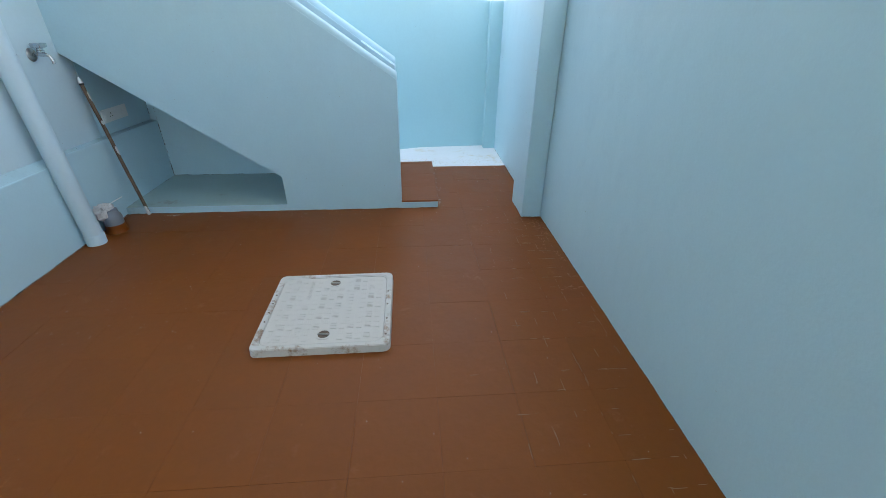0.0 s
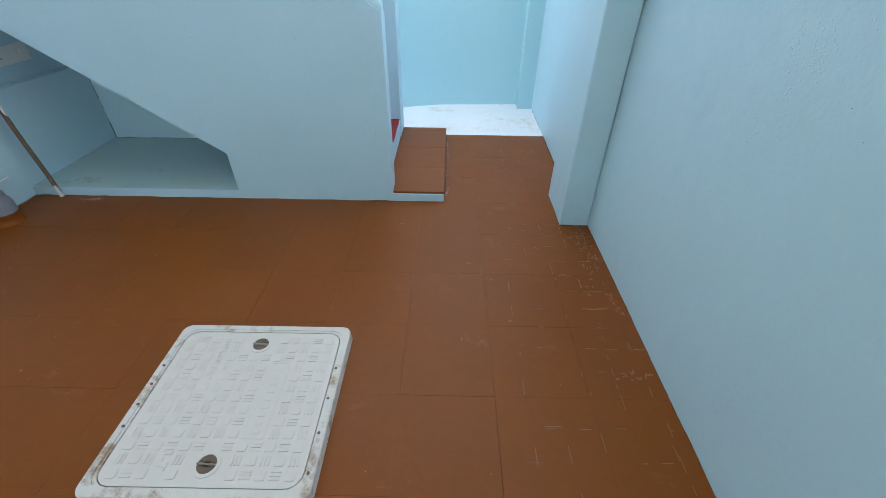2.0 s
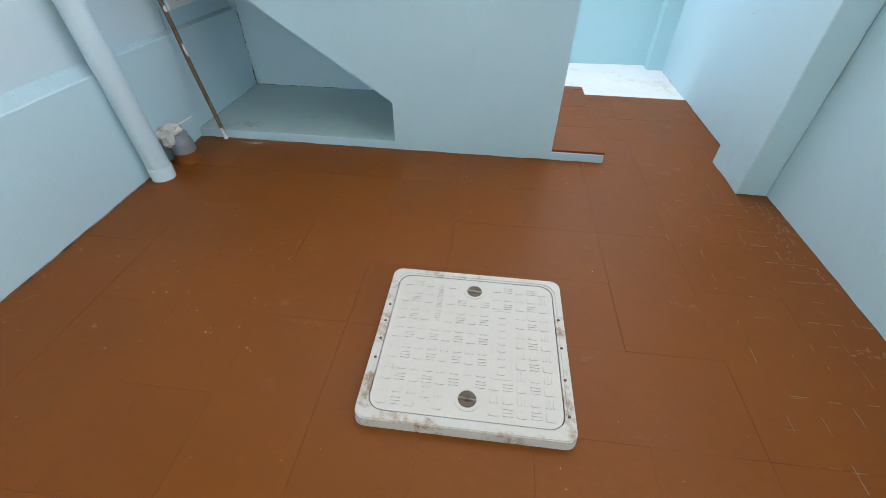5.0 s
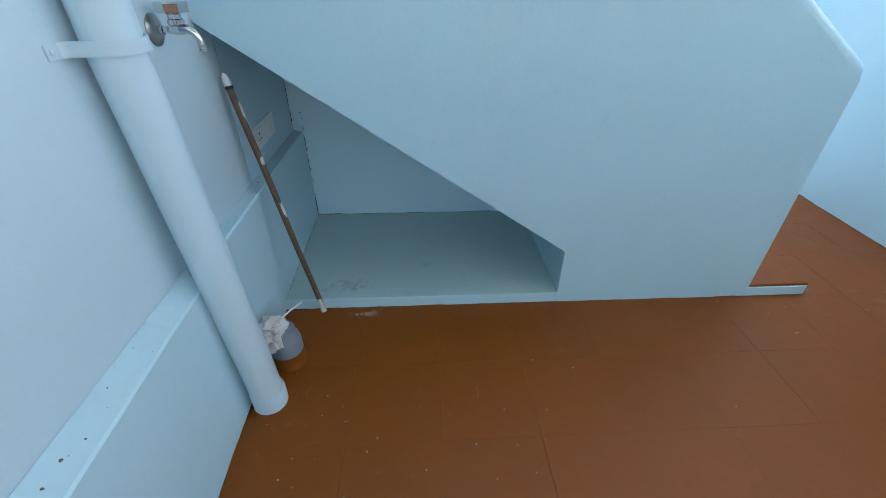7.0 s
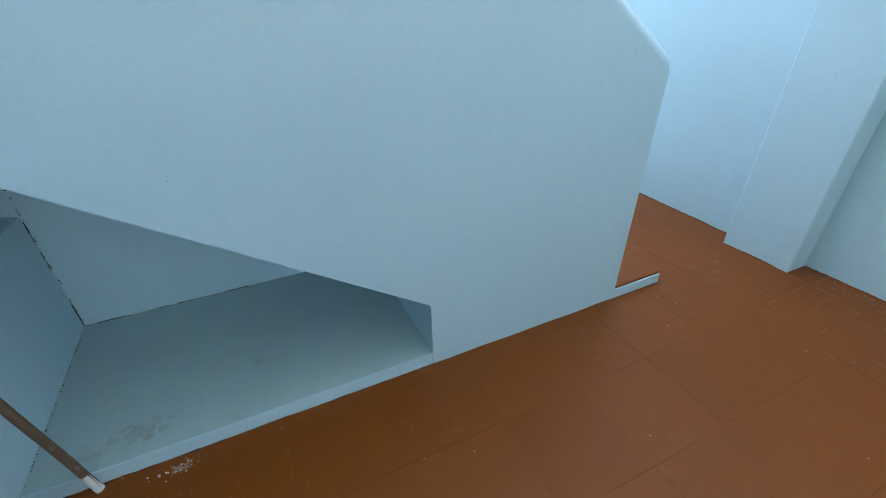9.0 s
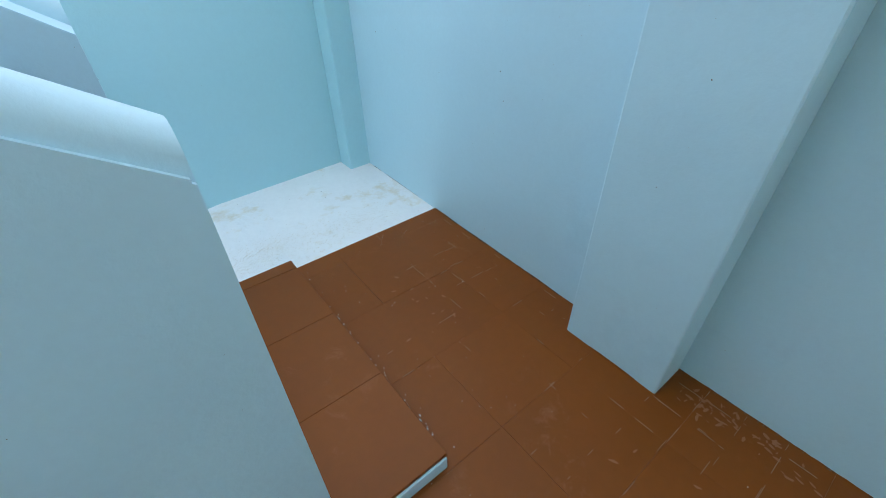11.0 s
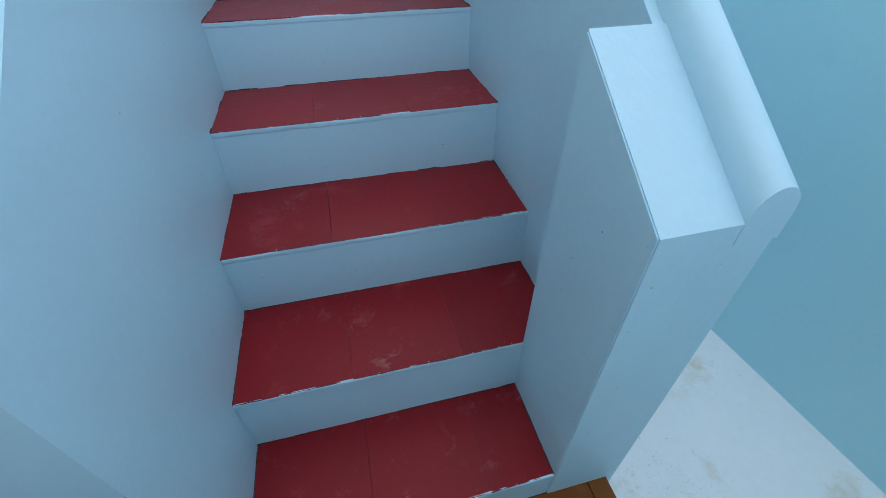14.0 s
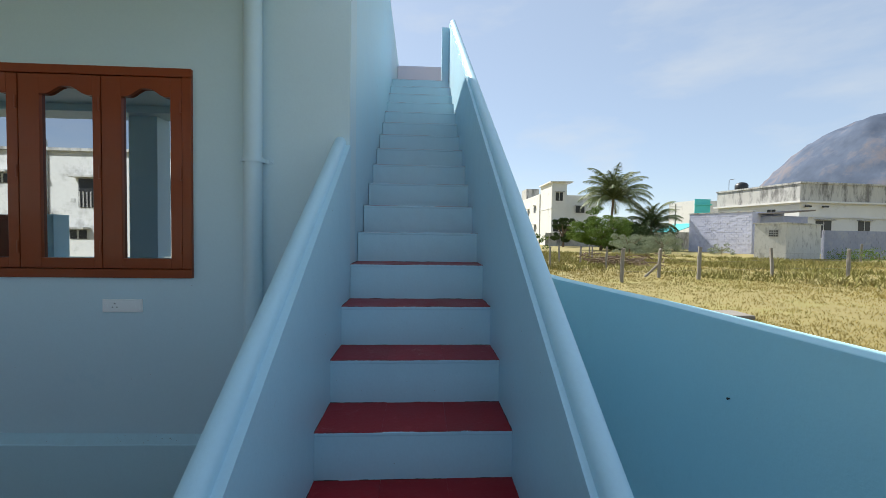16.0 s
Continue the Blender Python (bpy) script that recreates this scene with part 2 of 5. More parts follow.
# ---- house ----
WY0, WY1, WZ0, WZ1 = -2.245, -0.800, 1.466, 2.666
HT = 4.78
bm = B()
for y0, y1, z0, z1 in ((WY1, YN - 0.004, -0.3, HT), (YB, WY0, -0.3, HT), (WY0, WY1, -0.3, WZ0), (WY0, WY1, WZ1, HT)):
    box(bm, XL - 0.23, XL, y0, y1, z0, z1)
M_HOUSE = mat("pale_blue_house_paint", (0.55, 0.72, 0.79), 0.5, vary=0.05, scale=0.8, fine=60, bump=0.18, bump_scale=90, wave=0.2, wave_scale=4.0, dirt=(0.47, 0.67, 0.76), dirt_scale=1.6, dirt_at=0.6)
tagged(part("wall_west", bm, M_HOUSE), "pale blue painted house wall", "wall", kind="structure")
wall("wall_stair_side", -6.9, XL - 0.232, -0.14, YN - 0.004, -0.3, HT, M_STAIR, "tall pale blue house wall along the stairs", 0.004)
wall("wall_room_back", -6.9, XL - 0.232, YB, YB + 0.2, -0.3, HT, M_HOUSE, "plain house wall")
wall("wall_room_far", -7.12, -6.902, YB, YN, -0.3, HT, M_HOUSE, "plain house wall")
bm = B()
box(bm, -6.9, XL - 0.002, YB + 0.2, -0.142, 3.60, 3.78)
tagged(part("roof_slab", bm, M_HOUSE), "flat concrete roof slab", "roof", kind="structure")
# plinth band of the house wall with a sloped top
def plinth_row(y):
    """Outer face, outer top edge and inner top edge of the plinth at y: flat by the stairs, sloped and bulging further out."""
    k = min(1.0, max(0.0, (-0.36 - y) / 0.12))
    bulge = 0.016 * min(1.0, max(0.0, (-0.6 - y) / 0.7)) + 0.003 * noise.noise(Vector((0, y * 3.0, 1.0)))
    j = 0.003 * noise.noise(Vector((0, y * 9.0, 4.0)))
    return XL + 0.045 + bulge, 0.523 - 0.034 * k - 0.018 * y + j, 0.531 - 0.004 * k - 0.018 * y + 0.6 * j


def strip(rings):
    b = B()
    rings = [[b.verts.new(v) for v in r] for r in rings]
    for p, q in zip(rings, rings[1:]):
        for k in range(len(p)):
            b.faces.new((p[k], p[(k + 1) % len(p)], q[(k + 1) % len(p)], q[k]))
    b.faces.new(rings[0])
    b.faces.new(rings[-1][::-1])
    bmesh.ops.recalc_face_normals(b, faces=b.faces)
    return b


PLINTH_Y = [YB + (-3.2 - YB) * k / 10 for k in range(10)] + [-3.2 + 3.916 * k / 98 for k in range(99)]
rings, ledge = [], []
for y in PLINTH_Y:
    x, zo, zi = plinth_row(y)
    rings.append(((XL - 0.01, y, -0.02), (x, y, -0.02), (x, y, zo - 0.006), (x - 0.004, y, zo), (XL - 0.002, y, zi)))
    ledge.append(((x - 0.0045, y, zo - 0.001), (x - 0.0045, y, zo + 0.0012), (XL + 0.002, y, zi + 0.0012), (XL + 0.002, y, zi - 0.001)))
tagged(part("plinth_band", strip(rings), M_WALL), "low projecting plinth band with worn sloped top", "plinth", kind="structure")
M_LEDGE = mat("dusty_ledge_paint", (0.44, 0.65, 0.73), 0.7, vary=0.10, scale=5, fine=50, bump=0.35, bump_scale=60, dirt=(0.30, 0.40, 0.43), dirt_scale=22, dirt_at=0.64)
tagged(part("plinth_top", strip(ledge[:-1]), M_LEDGE), "dust-speckled sloped top of the plinth", "plinth", kind="structure")
# wall under the stairs on the house side
bm = B()
box(bm, XL - 0.23, XL, YN, 0.716, -0.02, 1.055)
tagged(part("wall_under_stairs", bm, M_WALL), "pale blue wall under the stairs", "wall", kind="structure")
# portico over the back of the yard
bm = B()
box(bm, XL, 1.25, -7.3, -0.22, 3.28, 3.42)
tagged(part("ceiling_portico", bm, M_HOUSE), "flat painted portico slab", "ceiling", kind="structure")
bm = B()
box(bm, 0.86, 1.25, -7.3, -0.22, 3.19, 3.278)
tagged(part("beam_portico", bm, M_HOUSE), "painted concrete beam", "beam", kind="structure")
for py in (-2.995, -6.6):
    wall("pillar_portico", XR + 0.0, XR + 0.28, py - 0.175, py + 0.175, TOP + 0.002, 3.188, M_HOUSE, "square pale blue portico pillar")

# ---- staircase ----
stair = empty("staircase", (-1, 0.5, 0), "pale blue concrete staircase with red treads and solid parapets", "staircase")
stair.location = (0, 0, 0)
N = len(STEP_X)


def top_near(x):
    return 0.903 + SLOPE * (0.0 - x)


def top_far(x):
    return 0.905 + SLOPE_F * (-0.036 - x)


# concrete flight with a hollow under it
bm = B()
pts = [(STEP_X[0], 0.0)]
for i in range(N):
    pts.append((STEP_X[i], STEP_Z[i] - 0.012))
    pts.append((STEP_X[i + 1] if i + 1 < N else -6.9, STEP_Z[i] - 0.012))
pts += [(-6.9, 3.75), (-6.3, 3.75), (-2.011, 1.058), (-0.838, 0.260), (-0.835, 0.0)]
prism(bm, pts, "y", YN, YI)
part("flight", bm, M_STAIR, stair)
bm = B()
prism(bm, [(-0.836, 0.0), (-0.838, 0.262), (-2.011, 1.060), (-2.011, 0.0)], "y", 0.716, YI)
part("back_panel", bm, M_WALL, stair)
bm = B()
box(bm, XL + 0.04, -0.834, 0.0072, 0.716, -0.02, 0.047)
part("sill", bm, M_SILL, stair, "low pale blue floor under the stairs")
bm = B()
box(bm, XL + 0.046, -0.836, 0.001, 0.007, -0.02, 0.0485, 0.002)
part("sill_edge", bm, M_STAIR, stair, "pale blue painted front edge")
# near parapet
bm = B()
prism(bm, [(0, 0), (0, 0.903), (XL, top_near(XL)), (XL, 1.058), (-0.838, 0.260), (-0.835, 0.0)], "y", 0.0, YN)
bmesh.ops.bevel(bm, geom=[e for e in bm.edges if abs(e.calc_length() - YN) < 1e-4], offset=0.004, segments=2, affect="EDGES")
near = part("parapet", bm, M_STAIR, stair)


def moulding(y0, y1, h, x0, x1, top):
    """A half-round bead that follows a parapet's sloping top."""
    b = B()
    prof = [(y0, -0.030), (y0, 0.0)]
    for k in range(0, 13):
        a = math.pi * k / 12
        prof.append(((y0 + y1) / 2 - (y1 - y0) / 2 * math.cos(a), 0.002 + h * math.sin(a) ** 0.75))
    prof += [(y1, -0.030)]
    n = 24
    rings = []
    for s in range(n + 1):
        x = x0 + (x1 - x0) * s / n
        rings.append([b.verts.new((x, y, top(x) + z + 0.0012 * math.sin(9.0 * x + 3 * y))) for y, z in prof])
    for a, c in zip(rings, rings[1:]):
        for k in range(len(prof)):
            b.faces.new((a[k], a[(k + 1) % len(prof)], c[(k + 1) % len(prof)], c[k]))
    b.faces.new(rings[0][::-1])
    b.faces.new(rings[-1])
    bmesh.ops.recalc_face_normals(b, faces=b.faces)
    return b


part("handrail_bead", moulding(0.006, 0.074, 0.043, 0.0006, XL, top_near), M_STAIR, stair, "half-round cement bead on the parapet", True)
# far parapet with its short thick foot
bm = B()
prism(bm, [(-0.036, -0.1), (-0.036, top_far(-0.036)), (-5.66, top_far(-5.66)), (-5.66, 3.7), (-6.9, 3.7), (-6.9, -0.1)], "y", YI, YO)
part("parapet", bm, M_STAIR, stair)
bm = B()
prism(bm, [(-0.033, -0.08), (-0.033, 0.909), (-0.290, 1.086), (-0.292, -0.08)], "y", 0.797, YO + 0.001)
bmesh.ops.bevel(bm, geom=[e for e in bm.edges if abs(e.verts[0].co.y - e.verts[1].co.y) < 1e-5 and e.verts[0].co.y < 0.8], offset=0.0022, segments=2, affect="EDGES")
part("parapet_foot", bm, M_STAIR, stair)
part("handrail_bead", moulding(0.924, 0.996, 0.055, -0.0322, -5.66, top_far), M_STAIR, stair, "half-round cement bead on the parapet", True)
bm = B()
box(bm, -5.72, -5.60, 0.80, YI - 0.002, 3.9, 4.72, 0.004)
part("end_post", bm, M_STAIR, stair)
bm = B()
box(bm, -6.9, -6.78, YN, YI, 3.75, 4.62)
part("end_wall", bm, mat("lavender_wall_paint", (0.62, 0.62, 0.73), 0.6, vary=0.05), stair, "lavender painted end wall")
# risers and red tread tiles
rng = random.Random(7)
W = YI - YN
tile_meshes = {}
for i in range(N):
    back = STEP_X[i + 1] if i + 1 < N else -6.78
    z0 = STEP_Z[i - 1] if i else 0.05
    bm = B()
    # a plastered riser whose upper edge is hand-trowelled and uneven
    ya, ye = YN + 0.001, (0.797 if i == 0 else YI) - 0.001
    nseg = 60
    rows = []
    for s in range(nseg + 1):
        yy = ya + (ye - ya) * s / nseg
        j = 0.0016 * noise.noise(Vector((yy * 9, i * 3.1, 0))) + rng.uniform(-0.0006, 0.0006)
        js = 0.0012 + 0.0008 * noise.noise(Vector((yy * 3, i * 5.3, 2)))
        jx = 0.0014 * noise.noise(Vector((yy * 6, i * 5.3, 4))) + rng.uniform(-0.0003, 0.0003)
        fx = STEP_X[i]
        lip = STEP_Z[i] - 0.012 + 0.003 * noise.noise(Vector((yy * 11, i * 2.7, 9)))
        rows.append([bm.verts.new(v) for v in ((fx - 0.012, yy, z0 - 0.004), (fx + js, yy, z0 - 0.004), (fx + js, yy, lip - 0.005), (fx + 0.0030 + jx, yy, lip), (fx + 0.0032 + jx, yy, STEP_Z[i] - 0.004), (fx + 0.0024 + jx * 0.8, yy, STEP_Z[i] - 0.0018 + j), (fx - 0.0006 + jx * 0.6, yy, STEP_Z[i] - 0.0004 + j), (fx - 0.012, yy, STEP_Z[i] - 0.006))])
    for p, q in zip(rows, rows[1:]):
        for k in range(8):
            bm.faces.new((p[k], p[(k + 1) % 8], q[(k + 1) % 8], q[k]))
    bm.faces.new(rows[0][::-1])
    bm.faces.new(rows[-1])
    bmesh.ops.recalc_face_normals(bm, faces=bm.faces)
    part("riser", bm, M_STAIR, stair)
    depth = STEP_X[i] - back + 0.004
    key = round(depth, 3)
    w = W / 3 - 0.0002
    if key not in tile_meshes:
        bm = B()
        box(bm, -depth, 0.0014, -w / 2, w / 2, -0.012, 0.0, 0.0006)
        tile_meshes[key] = mesh_of("tread_tile", bm, M_RED)
    for k in range(3):
        piece("tread_tile", tile_meshes[key], stair, (STEP_X[i], YN + W * (k + 0.5) / 3, STEP_Z[i] + rng.uniform(-0.0008, 0.0008)), (rng.uniform(-0.003, 0.003), rng.uniform(-0.003, 0.003), rng.uniform(-0.004, 0.004)))
# low first step
step = empty("entry_step", (0, 0, 0), "low brown tiled step with pale blue edge", "step")
bm = B()
box(bm, -0.036, 0.272, 0.0015, 0.968, -0.02, 0.044, 0.003)
part("step_block", bm, M_STAIR, step)
bm = B()
box(bm, -0.036, 0.2745, -0.1502, 0.1502, -0.006, 0.010, 0.002)
me = mesh_of("step_tile", bm, M_BROWN)
for k in range(3):
    piece("step_tile", me, step, (0, 0.158 + k * 0.301, 0.046), (0, 0, rng.uniform(-0.003, 0.003)))
bm = B()
box(bm, -0.036, 0.2745, 0.912, 0.966, 0.04, 0.056, 0.002)
part("step_tile", bm, M_BROWN, step)

# ---- window ----
M_WOOD = mat("red_brown_window_paint", (0.25, 0.05, 0.0115), 0.4, spec=0.3, vary=0.12, scale=3, fine=30, bump=0.12, bump_scale=40, stretch=(1, 1, 0.25), coat=0.1)
M_GLASS = bpy.data.materials.new("reflective_tinted_glass")
M_GLASS.use_nodes = True
g = M_GLASS.node_tree.nodes["Principled BSDF"]
g.inputs["Base Color"].default_value, g.inputs["Metallic"].default_value, g.inputs["Roughness"].default_value = (0.47, 0.51, 0.56, 1), 1.0, 0.015
win = empty("window_1", (XL, -1.475, 1.468), "red-brown wooden window with three arched glass shutters", "window", kind="structure")
win.location = (0, 0, 0)
bm = B()
FW = 0.05
for a in ((WY0, WY1, WZ0, WZ0 + FW), (WY0, WY1, WZ1 - FW, WZ1), (WY0, WY0 + FW, WZ0 + FW, WZ1 - FW), (WY1 - FW, WY1, WZ0 + FW, WZ1 - FW)):
    box(bm, XL - 0.06, XL + 0.022, *a, 0.004)
part("window_frame", bm, M_WOOD, win)
SW = (WY1 - WY0 - 2 * FW) / 3
for k in range(3):
    y0, y1 = WY0 + FW + k * SW + 0.003, WY0 + FW + (k + 1) * SW - 0.003
    z0, z1 = WZ0 + FW + 0.004, WZ1 - FW - 0.004
    gy0, gy1 = ((-2.085, -1.808), (-1.632, -1.345), (-1.188, -0.918))[k]
    gz0, gz1 = z0 + 0.058, z1 - 0.110
    # glass opening with flat shoulders and a bell-shaped arched head
    arch = []
    for s in range(25):
        u = s / 24
        rise = min(1.0, max(0.0, (0.40 - abs(u - 0.5)) / 0.34))
        arch.append((gy0 + (gy1 - gy0) * u, gz1 + 0.046 * rise * rise * (3 - 2 * rise)))
    bm = B()
    xa, xb = XL - 0.03, XL + 0.016
    for a in ((y0, gy0, z0, z1), (gy1, y1, z0, z1), (gy0, gy1, z0, gz0)):
        box(bm, xa, xb, *a, 0.003)
    prism(bm, [(gy1, z1), (gy0, z1)] + arch, "x", xa, xb)
    sash = part("shutter", bm, M_WOOD, win)
    bm = B()
    box(bm, XL - 0.012, XL - 0.006, gy0 - 0.01, gy1 + 0.01, gz0 - 0.01, gz1 + 0.09)
    part("pane", bm, M_GLASS, sash, "reflective tinted glass pane")
    for hz in (z0 + 0.12, (z0 + z1) / 2, z1 - 0.16):
        bm = B()
        tube(bm, [(xb + 0.004, y1 - 0.004, hz - 0.035), (xb + 0.004, y1 - 0.004, hz + 0.035)], 0.006, 8)
        part("hinge", bm, M_WOOD, sash)
bm = B()
box(bm, XL - 0.228, XL - 0.2, WY0, WY1, WZ0, WZ1)
part("back_board", bm, M_JOINT, win, "dark room behind the glass")

# ---- gate of the yard ----
gate = empty("yard_gate", (XR + 0.05, -5.35, 0), "closed brown painted steel gate of the yard", "gate")
for gy in (-1.085, 0.012):
    bm = B()
    for a in ((gy, gy + 1.06, 0.04, 0.09), (gy, gy + 1.06, 1.87, 1.92), (gy, gy + 0.05, 0.09, 1.87), (gy + 1.01, gy + 1.06, 0.09, 1.87)):
        box(bm, -0.025, 0.025, *a, 0.003)
    leaf = part("gate_frame", bm, M_WOOD, gate)
    bm = B()
    box(bm, -0.004, 0.004, gy + 0.05, gy + 1.01, 0.09, 1.87)
    part("gate_sheet", bm, M_WOOD, leaf)
bm = B()
tube(bm, [(-0.04, -0.16, 1.0), (-0.04, 0.14, 1.0)], 0.009, 10)
part("gate_bolt", bm, M_JOINT, gate)

# ---- things in the yard ----
M_PIPE = mat("blue_painted_plastic_pipe", (0.55, 0.72, 0.80), 0.38, vary=0.04, scale=3, fine=50, bump=0.08, bump_scale=30, dirt=(0.45, 0.60, 0.66), dirt_scale=9, dirt_at=0.68)
M_CHROME = mat("chrome", (0.62, 0.63, 0.65), 0.09, metal=1.0, vary=0.05, bump=0.03, rough_vary=0.05)
M_DULL = mat("dull_steel", (0.42, 0.40, 0.37), 0.35, metal=1.0, vary=0.2, scale=30, bump=0.1)
M_RUST = mat("rusty_steel", (0.16, 0.105, 0.07), 0.6, metal=0.3, vary=0.35, scale=25, fine=90, bump=0.4, bump_scale=120, dirt=(0.40, 0.39, 0.37), dirt_scale=40, dirt_at=0.60)
M_PLASTIC = mat("white_plastic", (0.86, 0.88, 0.88), 0.3, vary=0.03, bump=0.02)
M_BLACK = mat("black_hole", (0.01, 0.01, 0.01), 0.6)
M_GREY = mat("grey_plastic", (0.22, 0.25, 0.29), 0.4, vary=0.06, bump=0.05)
M_CLOTH = mat("white_cloth", (0.66, 0.64, 0.63), 0.9, vary=0.10, scale=20, fine=150, bump=0.4, bump_scale=150, dirt=(0.42, 0.38, 0.34), dirt_scale=25, dirt_at=0.6)
M_FRP = mat("off_white_moulded_cover", (0.66, 0.625, 0.585), 0.5, vary=0.05, scale=6, fine=70, bump=0.15, bump_scale=90, dirt=(0.50, 0.47, 0.42), dirt_scale=9, dirt_at=0.62)
M_FRAME = mat("soiled_cover_frame", (0.66, 0.64, 0.60), 0.6, vary=0.10, scale=8, fine=60, bump=0.35, bump_scale=60, dirt=(0.34, 0.22, 0.14), dirt_scale=12, dirt_at=0.52)
M_MUD = mat("dry_mud", (0.17, 0.12, 0.09), 0.9, vary=0.3, scale=40, bump=0.6, bump_scale=90)
M_CHIP = mat("paint_chips", (0.72, 0.74, 0.74), 0.8, vary=0.15, scale=60)
M_SCRATCH = mat("pale_scuff", (0.34, 0.20, 0.13), 0.7, vary=0.3, scale=40)


def rounded(w, h, r, n=5):
    out = []
    for cx, cy, a0 in ((w / 2 - r, h / 2 - r, 0), (-w / 2 + r, h / 2 - r, 90), (-w / 2 + r, -h / 2 + r, 180), (w / 2 - r, -h / 2 + r, 270)):
        for k in range(n + 1):
            a = radians(a0 + 90 * k / n)
            out.append((cx + r * math.cos(a), cy + r * math.sin(a)))
    return out


def ring(bm, outer, inner, z0, z1, slope=0.0):
    """A flat frame between two outlines of as many points."""
    n = len(outer)
    vo = [[bm.verts.new((x * (1 - (slope if z == z1 else 0)), y * (1 - (slope if z == z1 else 0)), z)) for x, y in outer] for z in (z0, z1)]
    vi = [[bm.verts.new((x, y, z)) for x, y in inner] for z in (z0, z1)]
    for i in range(n):
        j = (i + 1) % n
        bm.faces.new((vo[0][i], vo[0][j], vo[1][j], vo[1][i]))
        bm.faces.new((vi[0][j], vi[0][i], vi[1][i], vi[1][j]))
        bm.faces.new((vo[1][i], vo[1][j], vi[1][j], vi[1][i]))
        bm.faces.new((vo[0][j], vo[0][i], vi[0][i], vi[0][j]))


# inspection chamber cover
cover = empty("manhole_cover", (-0.3335, -1.2500, 0.0), "off-white square moulded cover with raised grips on brown floor", "manhole cover")
cover.rotation_euler = (0, 0, radians(0.3))
bm = B()
ring(bm, rounded(0.598, 0.586, 0.032), rounded(0.536, 0.522, 0.045), -0.004, 0.034, 0.012)
ring(bm, rounded(0.585, 0.573, 0.030), rounded(0.550, 0.537, 0.045), 0.033, 0.037)
part("frame", bm, M_FRAME, cover, "soiled off-white frame")
bm = B()
LW, LH = 0.530, 0.516
prism(bm, rounded(LW, LH, 0.042), "z", 0.004, 0.0325)
HOLES = ((0.0, 0.207), (0.004, -0.200))
lid = part("lid", bm, M_FRP, cover)
for k, (hx, hy) in enumerate(HOLES):
    bm = B()
    ring(bm, [(hx + 0.036 * math.cos(a * math.pi / 16), hy + 0.036 * math.sin(a * math.pi / 16)) for a in range(32)], [(hx + 0.026 * math.cos(a * math.pi / 16), hy + 0.026 * math.sin(a * math.pi / 16)) for a in range(32)], 0.031, 0.0345)
    part("hole_rim", bm, M_FRP, lid)
    bm = B()
    lathe(bm, [(0.0255, 0.0328), (0.022, 0.0331), (0.008, 0.0328)], 24, Matrix.Translation((hx, hy, 0)))
    part("lift_hole", bm, M_MUD, lid, "mud-filled lifting hole")
    bm = B()
    tube(bm, [(hx - 0.026, hy + 0.002, 0.0345), (hx + 0.026, hy - 0.003, 0.0345)], 0.0035, 8)
    part("lift_bar", bm, M_DULL, lid, "steel lifting bar")
# grip pattern: rounded pads and triple bars in turn
NC, NR = 13, 13
pitch_x, pitch_y = 0.0386, 0.0376
bm = B()
prism(bm, rounded(0.0285, 0.0285, 0.006, 3), "z", 0.0318, 0.0345)
me_pad = mesh_of("grip_pad", bm, M_FRP)
bm = B()
for k in range(3):
    prism(bm, [(p[0], p[1] + (k - 1) * 0.0098) for p in rounded(0.029, 0.0050, 0.0022, 2)], "z", 0.0318, 0.0345)
me_bar = mesh_of("grip_bar", bm, M_FRP)
for c in range(NC):
    for r in range(NR):
        x, y = (c - (NC - 1) / 2) * pitch_x, (r - (NR - 1) / 2) * pitch_y
        if any((x - hx) ** 2 + (y - hy) ** 2 < 0.052 ** 2 for hx, hy in HOLES):
            continue
        if c in (8, 9) and 3 <= r <= 9:
            continue
        if c == 3 and (r >= 8 or r <= 1):
            continue
        pad = (c + r) % 2 == 0
        piece("grip_pad" if pad else "grip_bar", me_pad if pad else me_bar, lid, (x, y, 0), (0, 0, 0 if pad or c % 2 else radians(90)))


def lettering(text, size, material, parent, m, name="lettering"):
    cu = bpy.data.curves.new(name, "FONT")
    cu.body, cu.size, cu.extrude, cu.align_x, cu.align_y, cu.resolution_u = text, size, 0.0012, "CENTER", "CENTER", 3
    tmp = bpy.data.objects.new(name, cu)
    me = bpy.data.meshes.new_from_object(tmp)
    bpy.data.objects.remove(tmp)
    me.materials.clear()
    me.materials.append(material)
    ob = new(name, me)
    ob.parent, ob.matrix_basis = parent, m
    return ob


xs = (3 - 6) * pitch_x
lettering("600X600 FRP", 0.030, M_FRP, lid, pose(xs, 0.148, 0.0333, 0, 0, -90))
lettering("3-T", 0.042, M_FRP, lid, pose(xs, -0.190, 0.0333, 0, 0, -90))
